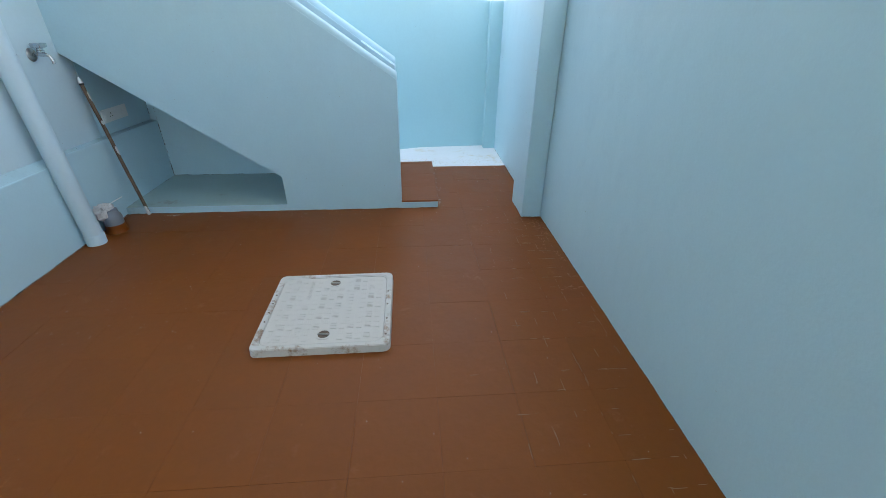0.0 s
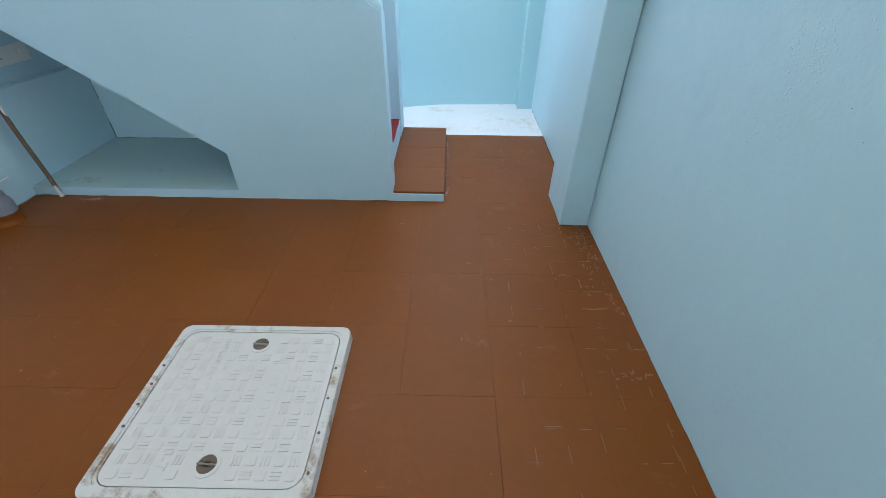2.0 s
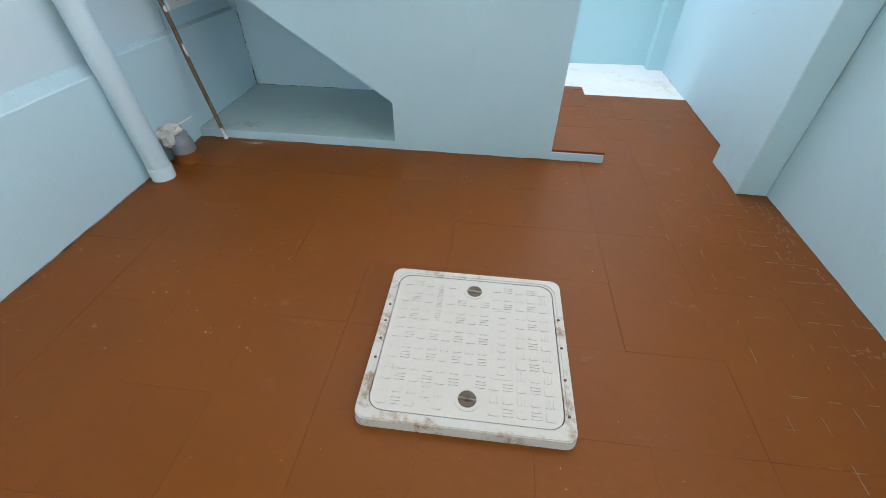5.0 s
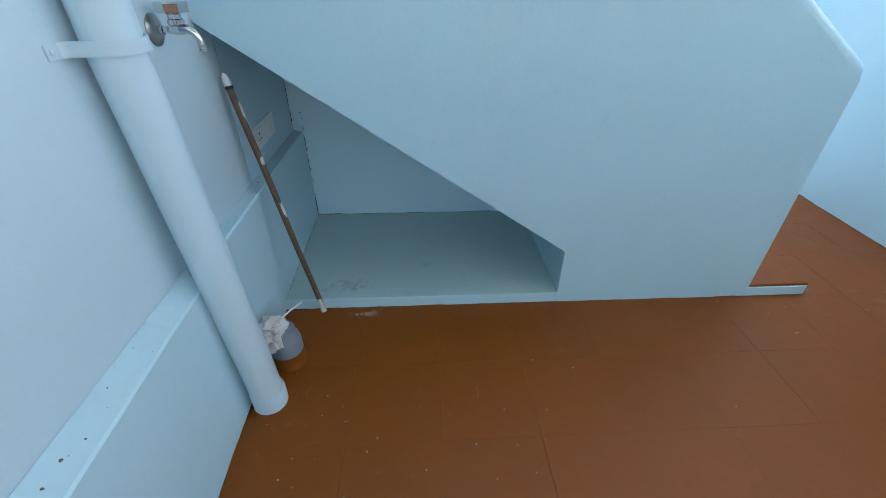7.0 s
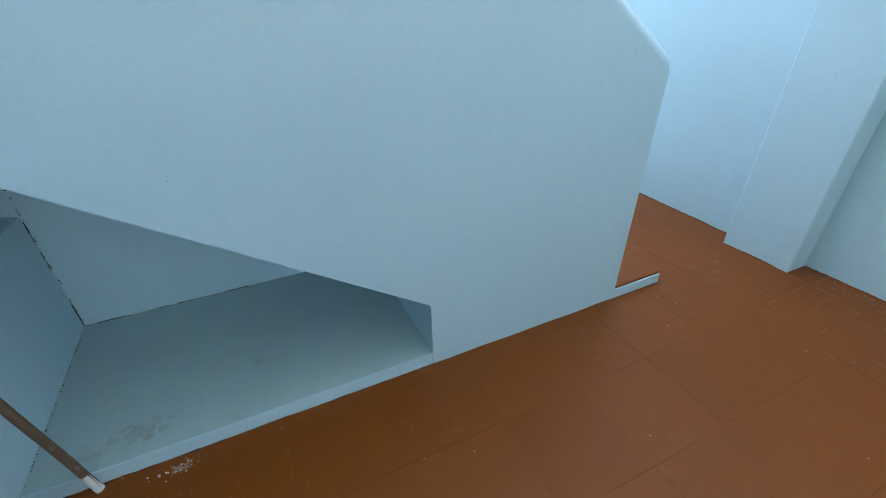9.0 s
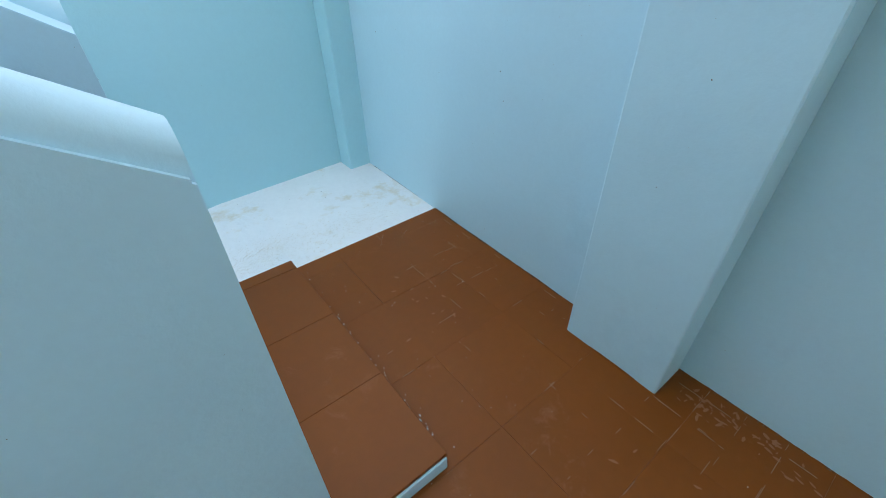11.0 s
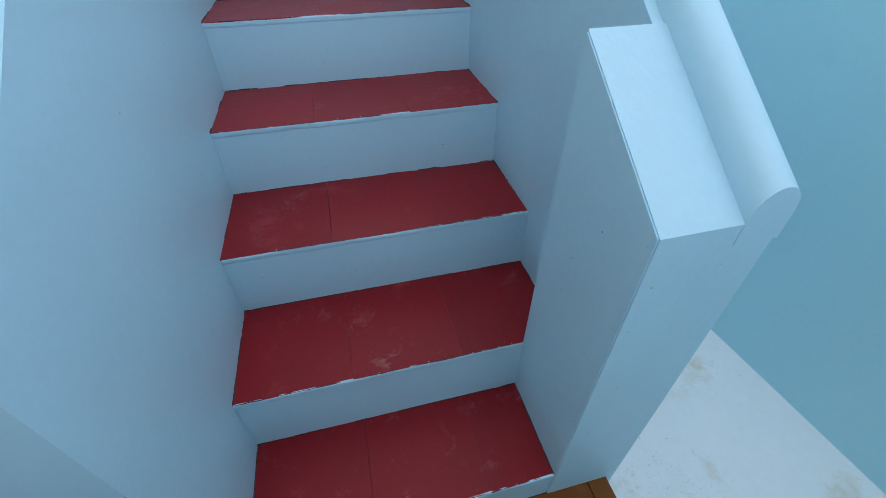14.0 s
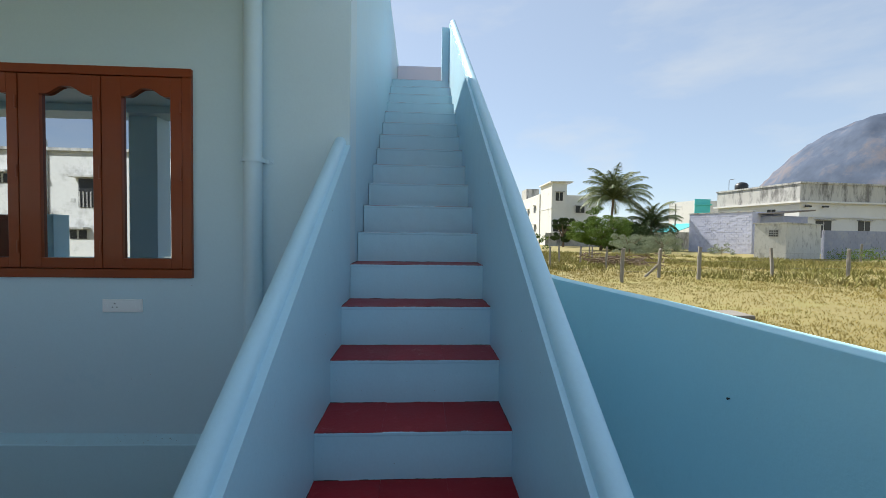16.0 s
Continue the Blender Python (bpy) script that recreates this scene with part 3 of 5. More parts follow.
# maker's strip: plain raised marks
xb = 2.5 * pitch_x
bm = B()
prism(bm, rounded(0.024, 0.016, 0.004, 2), "z", 0.0318, 0.0338)
me_mark = mesh_of("maker_mark", bm, M_FRP)
for k in range(9):
    piece("maker_mark", me_mark, lid, (xb, 0.106 - k * 0.0265, 0))
bm = B()
ring(bm, [(x + xb, y + 0.0) for x, y in rounded(0.062, 0.258, 0.005, 2)], [(x + xb, y) for x, y in rounded(0.058, 0.254, 0.004, 2)], 0.0318, 0.0336)
part("maker_plate", bm, M_FRP, lid)
for k in range(8):
    bm = B()
    a = (-0.278, -0.1 + 0.07 * k) if k < 4 else (0.278, -0.22 + 0.11 * (k - 4))
    lathe(bm, [(0.004, 0.035), (0.0045, 0.0385), (0.002, 0.040)], 10, Matrix.Translation((a[0], a[1], 0)))
    part("rivet", bm, M_MUD, cover)

# drain pipe on the house wall
pipe = empty("drain_pipe", (-1.905, -0.440, 0), "vertical pale blue painted plastic drain pipe on the house wall", "pipe")
bm = B()
lathe(bm, [(0.05, 0.0), (0.05, 0.3), (0.05, 0.6), (0.05, 0.9), (0.05, 1.05), (0.05, 1.2), (0.05, 2.6), (0.05, 4.6)], 32)
for v in bm.verts:
    v.co.x -= 0.051 * min(1.0, v.co.z / 1.05)
part("tube", bm, M_PIPE, pipe, smooth=True)
bm = B()
lathe(bm, [(0.0545, -0.004), (0.0535, 0.004), (0.0545, 0.058), (0.0505, 0.064)], 32, Matrix.Translation((-0.001, 0, 0)))
part("foot_collar", bm, M_PIPE, pipe, smooth=True)
for cz in (3.4,):
    bm = B()
    lathe(bm, [(0.0515, cz - 0.05), (0.058, cz - 0.045), (0.058, cz + 0.05), (0.0605, cz + 0.055), (0.0605, cz + 0.075), (0.0515, cz + 0.08)], 32, Matrix.Translation((-0.051, 0, 0)))
    part("coupling", bm, M_PIPE, pipe, smooth=True)
for cz in (1.066, 2.15):
    bm = B()
    prof = []
    segs = 20
    for k in range(segs + 1):
        a = radians(-100 + 200 * k / segs)
        prof.append((0.054 * math.cos(a), 0.054 * math.sin(a)))
    path = [(-0.103, -0.068), (-0.092, -0.056)] + [(x - 0.050, y) for x, y in prof[1:-1]] + [(-0.092, 0.056), (-0.103, 0.068)]
    va = [bm.verts.new((x, y, cz - 0.013)) for x, y in path]
    vb = [bm.verts.new((x, y, cz + 0.013)) for x, y in path]
    cc = Vector((-0.07, 0))
    vo = []
    for z in (cz - 0.013, cz + 0.013):
        row = []
        for x, y in path:
            d = (Vector((x, y)) - cc).normalized() * 0.003
            row.append(bm.verts.new((x + d.x, y + d.y, z)))
        vo.append(row)
    for i in range(len(path) - 1):
        bm.faces.new((va[i], va[i + 1], vb[i + 1], vb[i]))
        bm.faces.new((vo[0][i + 1], vo[0][i], vo[1][i], vo[1][i + 1]))
        bm.faces.new((vb[i], vb[i + 1], vo[1][i + 1], vo[1][i]))
        bm.faces.new((va[i + 1], va[i], vo[0][i], vo[0][i + 1]))
    clamp = part("clamp", bm, M_PIPE, pipe, smooth=True)
    for sy in (-1, 1):
        bm = B()
        box(bm, -0.1055, -0.1025, sy * 0.082 - 0.016, sy * 0.082 + 0.016, cz - 0.013, cz + 0.013, 0.001)
        part("clamp_ear", bm, M_PIPE, clamp)
        bm = B()
        lathe(bm, [(0.006, 0.0), (0.006, 0.002), (0.003, 0.0035)], 10, Matrix.Translation((-0.1025, sy * 0.086, cz)) @ Matrix.Rotation(radians(90), 4, "Y"))
        part("screw", bm, M_PIPE, clamp)

# water tap
TYP, TZ = -0.192, 1.060
tap = empty("water_tap", (XL, TYP, TZ), "chrome bib tap with round wall flange on the house wall", "tap")
RY = Matrix.Rotation(radians(90), 4, "Y")
bm = B()
lathe(bm, [(0.042, 0.0), (0.042, 0.003), (0.037, 0.007), (0.018, 0.011), (0.016, 0.011)], 28, RY)
part("flange", bm, M_DULL, tap, "dull steel wall flange", True)
bm = B()
lathe(bm, [(0.011, 0.002), (0.011, 0.016), (0.0135, 0.017), (0.0135, 0.026), (0.009, 0.028), (0.009, 0.046)], 6, RY)
part("inlet_nut", bm, M_CHROME, tap)
bm = B()
tube(bm, [(0.040, 0, 0), (0.056, 0, 0.002), (0.074, 0, 0.002), (0.092, 0.002, 0.001), (0.106, 0.003, -0.008), (0.113, 0.004, -0.022), (0.115, 0.004, -0.040)], 0.01, 14, [0.010, 0.0145, 0.015, 0.012, 0.0105, 0.0095, 0.0090])
part("spout", bm, M_CHROME, tap, smooth=True)
bm = B()
lathe(bm, [(0.0085, 0.0), (0.0105, 0.001), (0.0105, 0.006), (0.0085, 0.007), (0.0085, 0.010), (0.0100, 0.011), (0.0100, 0.015), (0.008, 0.016)], 16, Matrix.Translation((0.115, 0.004, -0.056)))
part("nozzle", bm, M_CHROME, tap, smooth=True)
bm = B()
lathe(bm, [(0.014, 0.0), (0.022, 0.005), (0.022, 0.016), (0.018, 0.018), (0.017, 0.036)], 16, Matrix.Translation((0.066, 0, 0.010)))
part("bonnet", bm, M_CHROME, tap, smooth=True)
bm = B()
lathe(bm, [(0.026, -0.004), (0.043, 0.001), (0.045, 0.022), (0.041, 0.027), (0.016, 0.0285)], 8, Matrix.Translation((0.066, 0, 0.043)))
part("handle", bm, M_CHROME, tap)

tap.scale = (0.84, 0.84, 0.84)

# leaning rusty rod with a plastered tip
rod = empty("steel_rod", (-1.809, -0.016, 0), "rusty paint-spattered steel rod leaning on the wall under the stairs", "rod")
bm = B()
a, e = Vector((0, 0, 0.002)), Vector((-1.992 + 1.816, 0.062 + 0.016, 0.885))
tube(bm, [a + (e - a) * (k / 12) + Vector((0, 0.002 * math.sin(k), 0)) for k in range(13)], 0.0106, 12)
part("bar", bm, M_RUST, rod, smooth=True)
bm = B()
d = (e - a).normalized()
tube(bm, [e - d * 0.012, e + d * 0.003, e + d * 0.018, e + d * 0.028], 0.014, 12, [0.0118, 0.0120, 0.009, 0.003])
part("tip", bm, M_PLASTIC, rod, "white conical cap", True)
bm = B()
tube(bm, [a, a + d * 0.02, a + d * 0.05, a + d * 0.065], 0.013, 10, [0.0112, 0.0108, 0.0104, 0.0100])
part("foot_smear", bm, M_CHIP, rod, "white paint smear")

# capped grey pipe stub with a rag stuffed in it
stub = empty("pipe_stub", (-1.888, -0.262, 0), "grey plastic pipe stub painted brown at its base", "pipe")
bm = B()
lathe(bm, [(0.056, 0.050), (0.056, 0.095), (0.053, 0.112), (0.044, 0.124), (0.042, 0.150)], 28)
part("upper", bm, M_GREY, stub, smooth=True)
bm = B()
lathe(bm, [(0.068, -0.002), (0.060, 0.010), (0.0568, 0.030), (0.0566, 0.052)], 28)
part("painted_base", bm, M_BROWN, stub, "base painted brown", True)
rag = empty("rag", (-1.908, -0.272, 0.150), "crumpled dirty white rag stuffed on the pipe stub", "cloth")
bm = B()
bmesh.ops.create_icosphere(bm, subdivisions=5, radius=0.06)
for v in bm.verts:
    p = v.co.copy()
    w = noise.noise(p * 14) * 2.2
    f = noise.fractal(p * 18, 0.8, 2.0, 4) * 0.022 - abs(math.sin(60 * p.x + 45 * p.z + 3 * w)) * 0.012 - abs(noise.noise(Vector((p.x * 55, p.y * 22, p.z * 30)) + Vector((3, 1, 2)))) * 0.016
    q = p.normalized() * (0.062 + f)
    v.co = Vector((q.x * 1.05 - 0.010, q.y * 1.1, q.z * 0.72 + (0.0 if q.z > -0.01 else -0.02 * (q.y < 0))))
part("folds", bm, M_CLOTH, rag, smooth=True)
bm = B()
tube(bm, [(0.02, 0.03, 0.03), (0.05, 0.055, 0.045), (0.085, 0.075, 0.062)], 0.003, 6)
part("stick", bm, M_PLASTIC, rag, "thin pale stick")


# switch and socket plates
def socket_plate(y, z, w, h, label):
    th = empty("socket_plate", (XL, y, z), label, "socket", "wall sockets")
    b = B()
    box(b, 0.0, 0.010, -w / 2, w / 2, -h / 2, h / 2, 0.003)
    plate = part("plate", b, M_PLASTIC, th)
    b = B()
    box(b, 0.009, 0.0115, -w / 2 + 0.012, w / 2 - 0.012, -h / 2 + 0.012, h / 2 - 0.012, 0.001)
    part("inner_panel", b, M_PLASTIC, th)
    for sy in (-0.38, 0.32):
        b = B()
        box(b, 0.0113, 0.0165, sy * w - 0.009, sy * w + 0.009, -0.013, 0.013, 0.002)
        part("rocker_switch", b, M_PLASTIC, th)
    for dy, dz, r in ((-0.18 * w, 0.013, 0.0042), (-0.18 * w - 0.012, -0.008, 0.0034), (-0.18 * w + 0.012, -0.008, 0.0034)):
        b = B()
        lathe(b, [(r, 0.0), (r, 0.0012)], 10, Matrix.Translation((0.0112, dy, dz)) @ RY)
        part("pin_hole", b, M_BLACK, th)
    return th


socket_plate(-1.1975, 1.303, 0.222, 0.076, "white plastic switch and socket plate on the house wall")
socket_plate(0.305, 0.645, 0.275, 0.086, "white plastic socket plate under the stairs")

# nail in the boundary wall
nail = empty("wall_nail", (-0.986, YF - 0.0345, 1.137), "small dark nail in the boundary wall", "nail")
bm = B()
tube(bm, [(0, 0.004, 0), (0, -0.009, 0.001)], 0.0022, 8)
part("shank", bm, M_BLACK, nail)
bm = B()
lathe(bm, [(0.0048, 0.0), (0.0048, 0.002)], 10, Matrix.Translation((0, -0.0085, 0.001)) @ Matrix.Rotation(radians(90), 4, "X"))
part("head", bm, M_BLACK, nail)


# paint chips, crumbs and scuffs
def chips(name, label, spots, material, seed, flat=0.5):
    r = random.Random(seed)
    b = B()
    for x, y, z, s in spots:
        n = r.randint(4, 6)
        a0 = r.uniform(0, 6.28)
        base = [b.verts.new((x + s * r.uniform(0.5, 1) * math.cos(a0 + 6.283 * k / n), y + s * r.uniform(0.5, 1) * math.sin(a0 + 6.283 * k / n), z)) for k in range(n)]
        tip = b.verts.new((x + r.uniform(-s, s) * 0.3, y + r.uniform(-s, s) * 0.3, z + s * flat))
        for k in range(n):
            b.faces.new((base[k], base[(k + 1) % n], tip))
    ob = part(name, b, material)
    return tagged(ob, label, "debris", kind="stuff")


cr = random.Random(11)
spots = []
for k in range(190):                                   # along the foot of the stairs
    spots.append((cr.uniform(-1.9, -0.5) if cr.random() < 0.8 else cr.uniform(-0.5, 0.3), -abs(cr.gauss(0.0, 0.10)) - 0.004, 0.0, cr.uniform(0.0010, 0.0030)))
for k in range(70):                                    # the heap near the rod
    spots.append((-1.630 + cr.gauss(0, 0.028), -0.040 + cr.gauss(0, 0.010), 0.0, cr.uniform(0.0015, 0.0045)))
for k in range(130):                                   # in the corner by the pipe and over the floor
    spots.append((cr.uniform(-1.93, -1.0), cr.uniform(-1.4, -0.1), 0.0, cr.uniform(0.0012, 0.0032)))
for k in range(110):
    spots.append((cr.uniform(-1.9, 0.98), cr.uniform(-2.6, -0.05), 0.0, cr.uniform(0.0008, 0.0022)))
for k in range(120):                                   # against the low step
    spots.append((0.277 + abs(cr.gauss(0, 0.012)), cr.uniform(0.05, 0.93), 0.0, cr.uniform(0.0010, 0.0038)))
for k in range(80):
    spots.append((cr.uniform(0.3, 0.95), cr.uniform(0.0, 0.96), 0.0, cr.uniform(0.0008, 0.0024)))
chips("paint_crumbs", "scattered white paint and plaster crumbs", spots, M_CHIP, 5)
spots = []
for k in range(46):                                    # dark grit on the white floor
    x, y = cr.uniform(-0.6, 0.95), cr.uniform(1.0, 1.68)
    spots.append((x, y, -0.002 - (1.0 - x) * 0.0125 if x > 0.2 else -0.012 - (0.2 - x) * 0.0829, cr.uniform(0.0008, 0.0024)))
for k in range(40):
    spots.append((cr.gauss(0.30, 0.20), cr.uniform(0.99, 1.3), -0.0125, cr.uniform(0.0008, 0.002)))
chips("dark_grit", "dark grit scattered on the white floor", spots, M_MUD, 6, 0.6)
spots = []
for k in range(200):                                   # dirt in the joint between walls and floor
    side = cr.random()
    if side < 0.4:
        spots.append((cr.uniform(XL + 0.05, 0.0), -0.003, 0.0, cr.uniform(0.002, 0.005)))
    elif side < 0.7:
        y = cr.uniform(-2.8, 0.0)
        spots.append((plinth_row(y)[0] + 0.002, y, 0.0, cr.uniform(0.002, 0.006)))
    else:
        spots.append((XR - 0.003, cr.uniform(-2.6, -0.2), 0.0, cr.uniform(0.002, 0.004)))
chips("joint_dirt", "dark dirt along the foot of the walls", spots, M_MUD, 8, 0.8)
spots = []
for k in range(6500):                                   # fine tan sand on the white floor
    x, y = (cr.gauss(0.20, 0.11), cr.gauss(1.15, 0.07)) if k % 3 else (cr.gauss(0.62, 0.12), cr.gauss(1.12, 0.06))
    if 0.985 < y < 1.6 and -0.4 < x < 0.95:
        spots.append((x, y, (-0.0015 - (1.0 - x) * 0.0125 if x > 0.2 else -0.012 - (0.2 - x) * 0.0829) + 0.0003, 0.0004 + 0.0014 * cr.random() ** 2))
chips("tan_sand", "fine tan sand drifted on the white floor", spots, mat("tan_sand", (0.50, 0.40, 0.255), 0.95, vary=0.15, scale=30), 10, 0.12)
# scuff lines of the old tile grid where the brown paint is worn
b = B()
for k in range(190):
    x, y = 0.98 - abs(cr.gauss(0, 0.28)), cr.uniform(-2.3, 0.95)
    if cr.random() < 0.5:
        y = round(y / 0.0998) * 0.0998 - 0.008 + cr.gauss(0, 0.003)
        lx, ly = cr.uniform(0.008, 0.05), cr.uniform(0.0008, 0.0016)
    else:
        x = 0.1525 + round((x - 0.1525) / 0.0998) * 0.0998 + cr.gauss(0, 0.003)
        lx, ly = cr.uniform(0.0008, 0.0016), cr.uniform(0.008, 0.06)
    if x + lx < 0.99 and not (x + lx > 0.855 and -0.22 - ly < y < 0.11 + ly) and x > 0.30:
        box(b, x - lx / 2, x + lx / 2, y - ly / 2, y + ly / 2, -0.001, 0.0012)
tagged(part("floor_scuffs", b, M_SCRATCH), "pale worn scuff lines in the floor paint", "scuffs", kind="stuff")

# dirt specks in the corner under the stairs and along the tread edges
spots = []
for k in range(46):
    spots.append((XL + 0.048 + cr.uniform(0, 0.006), 0.711, cr.uniform(0.047, 0.62), cr.uniform(0.0015, 0.005)))
for k in range(60):
    spots.append((cr.uniform(XL + 0.05, -1.0), 0.710, 0.0475, cr.uniform(0.0015, 0.004)))
for k in range(40):
    spots.append((XL + 0.050, cr.uniform(0.02, 0.70), 0.0475, cr.uniform(0.0015, 0.004)))
for i in range(8):
    for k in range(16):
        spots.append((STEP_X[i] + cr.uniform(-0.012, 0.001), cr.uniform(YN + 0.01, YI - 0.01), STEP_Z[i] + 0.0004, cr.uniform(0.0008, 0.0026)))
    for k in range(10):
        spots.append((STEP_X[i] + 0.008 + abs(cr.gauss(0, 0.004)), cr.uniform(YN + 0.01, YI - 0.12), (STEP_Z[i - 1] if i else 0.056) + 0.0006, cr.uniform(0.001, 0.003)))
chips("corner_grit", "dark grit in corners and along tread edges", spots, M_MUD, 9, 0.8)
# brownish smudge on the ledge floor under the stairs
b = B()
sr = random.Random(17)
for k in range(60):
    x, y, s = -1.715 + sr.gauss(0, 0.035), 0.092 + sr.gauss(0, 0.016), sr.uniform(0.004, 0.012)
    n = 7
    b.faces.new([b.verts.new((x + s * 1.6 * sr.uniform(0.7, 1) * math.cos(6.283 * q / n), y + s * sr.uniform(0.7, 1) * math.sin(6.283 * q / n), 0.0474 + k * 0.00001)) for q in range(n)])
tagged(part("floor_smudge", b, mat("brown_smudge", (0.42, 0.535, 0.54), 0.8, vary=0.25, scale=30)), "faint brown smudge on the cement floor", "stain", kind="stuff")


# ragged brown paint line where the floor meets the walls
def paint_line(a, e, out, seed, high=0.007):
    r = random.Random(seed)
    a, e, out = Vector((*a, 0)), Vector((*e, 0)), Vector((*out, 0))
    n = int((e - a).length / 0.012)
    b = B()
    prev = None
    for k in range(n + 1):
        p = a + (e - a) * (k / n)
        h = max(0.0006, high * (0.35 + 0.9 * noise.noise(p * 7.0 + Vector((seed, 0, 0)))) + r.uniform(-0.001, 0.0012))
        row = [b.verts.new(p + Vector((0, 0, 0))), b.verts.new(p + out * 0.0016), b.verts.new(p + out * 0.0012 + Vector((0, 0, h))), b.verts.new(p + Vector((0, 0, h)))]
        if prev:
            for q in range(4):
                b.faces.new((prev[q], prev[(q + 1) % 4], row[(q + 1) % 4], row[q]))
        prev = row
    bmesh.ops.recalc_face_normals(b, faces=b.faces)
    return tagged(part("paint_edge", b, M_BROWN), "ragged brown paint edge at the wall foot", "paint edge", kind="stuff")


paint_line((XL + 0.047, -0.0005), (0.27, -0.0005), (0, -1), 1, 0.005)
for y0, y1 in ((-4.0, -1.3), (-1.3, -0.95), (-0.95, -0.6), (-0.6, -0.3), (-0.3, -0.01)):
    paint_line((plinth_row(y0)[0] + 0.0012, y0), (plinth_row(y1)[0] + 0.0012, y1), (1, 0), 2, 0.006)
paint_line((XR - 0.0002, -4.0), (XR - 0.0002, -0.215), (-1, 0), 3, 0.005)
paint_line((0.8598, -0.213), (0.8598, 0.101), (-1, 0), 4, 0.006)
paint_line((0.861, -0.2132), (XR, -0.2132), (0, -1), 5, 0.004)
paint_line((0.970, 0.104), (0.9826, 0.978), (-1, 0), 6, 0.006)

# ---- field and distance ----
M_BARK = mat("grey_stone_post", (0.25, 0.225, 0.195), 0.9, vary=0.25, scale=3, fine=20, bump=0.6, bump_scale=20)
M_DRYWOOD = mat("dry_branches", (0.20, 0.14, 0.09), 0.9, vary=0.3, scale=2, bump=0.5)
M_LEAF = mat("leaf_green", (0.145, 0.215, 0.042), 0.6, spec=0.1, vary=0.4, scale=0.6, fine=5, bump=0.0)
M_LEAF2 = mat("dark_leaf_green", (0.055, 0.085, 0.026), 0.6, spec=0.1, vary=0.4, scale=0.6, fine=5, bump=0.0)
M_PALE = mat("pale_shrub_leaf", (0.32, 0.36, 0.24), 0.8, spec=0.1, vary=0.3, scale=1.0, fine=6, bump=0.0)
M_PALM = mat("palm_frond", (0.17, 0.20, 0.085), 0.5, spec=0.25, vary=0.35, scale=0.8, fine=5, bump=0.0)
M_GRASS = mat("dry_grass_blades", (0.37, 0.295, 0.105), 0.9, spec=0.1, vary=0.18, scale=0.25, fine=3, bump=0.0, dirt=(0.31, 0.285, 0.095), dirt_scale=0.3, dirt_at=0.5)
M_HB = mat("white_house_plaster", (0.66, 0.65, 0.62), 0.8, vary=0.08, scale=0.3, fine=3, bump=0.2, dirt=(0.45, 0.44, 0.42), dirt_scale=0.5, dirt_at=0.58)
M_STAIN = mat("stained_parapet", (0.50, 0.49, 0.46), 0.9, vary=0.15, scale=0.4, fine=4, bump=0.3, dirt=(0.18, 0.175, 0.165), dirt_scale=0.7, dirt_at=0.47, stretch=(1, 1, 0.3))
M_WASH = mat("stained_whitewash", (0.58, 0.57, 0.54), 0.9, vary=0.15, scale=0.5, fine=4, bump=0.3, dirt=(0.33, 0.32, 0.305), dirt_scale=1.6, dirt_at=0.52, stretch=(1, 1, 0.5))
M_LILAC = mat("lilac_block_wall", (0.58, 0.59, 0.71), 0.9, vary=0.12, scale=0.4, fine=3, bump=0.3, dirt=(0.44, 0.45, 0.58), dirt_scale=1.1, dirt_at=0.50)
M_BLUEGREY = mat("blue_grey_block_wall", (0.32, 0.34, 0.43), 0.9, vary=0.2, scale=0.5, fine=3, bump=0.3, dirt=(0.36, 0.37, 0.42), dirt_scale=0.9, dirt_at=0.52)
M_CYAN = mat("turquoise_paint", (0.08, 0.50, 0.50), 0.7, vary=0.1)
M_DARK = mat("dark_window_opening", (0.02, 0.02, 0.02), 0.4)
M_SHEET = mat("corrugated_sheet", (0.22, 0.20, 0.19), 0.7, vary=0.2)
# distance haze, blue shade and pinkish lit tones are put into the rock colours
M_ROCK = mat("granite_hill_haze_tint", (0.115, 0.14, 0.195), 1.0, spec=0.0, vary=0.42, scale=0.014, fine=0.08, bump=0.0, dirt=(0.185, 0.165, 0.17), dirt_scale=0.014, dirt_at=0.50, stretch=(1, 1, 0.45))
EYE = Vector((0.507, 0.516, 0.0))


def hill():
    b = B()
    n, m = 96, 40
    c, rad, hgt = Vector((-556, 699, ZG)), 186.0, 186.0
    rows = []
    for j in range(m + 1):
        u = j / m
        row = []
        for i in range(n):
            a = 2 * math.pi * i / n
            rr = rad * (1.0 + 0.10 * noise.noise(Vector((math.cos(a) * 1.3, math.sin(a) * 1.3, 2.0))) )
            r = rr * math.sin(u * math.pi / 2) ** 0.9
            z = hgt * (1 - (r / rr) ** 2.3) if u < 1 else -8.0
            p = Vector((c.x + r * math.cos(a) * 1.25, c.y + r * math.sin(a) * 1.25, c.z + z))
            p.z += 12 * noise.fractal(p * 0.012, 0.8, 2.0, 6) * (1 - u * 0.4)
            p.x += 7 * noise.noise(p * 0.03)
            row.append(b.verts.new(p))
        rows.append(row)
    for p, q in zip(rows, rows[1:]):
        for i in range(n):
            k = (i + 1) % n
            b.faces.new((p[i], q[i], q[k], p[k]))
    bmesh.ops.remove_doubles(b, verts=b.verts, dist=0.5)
    return tagged(part("hill", b, M_ROCK, smooth=True), "bare dome-shaped granite hill with haze painted into its colour", "hill", kind="structure")


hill()


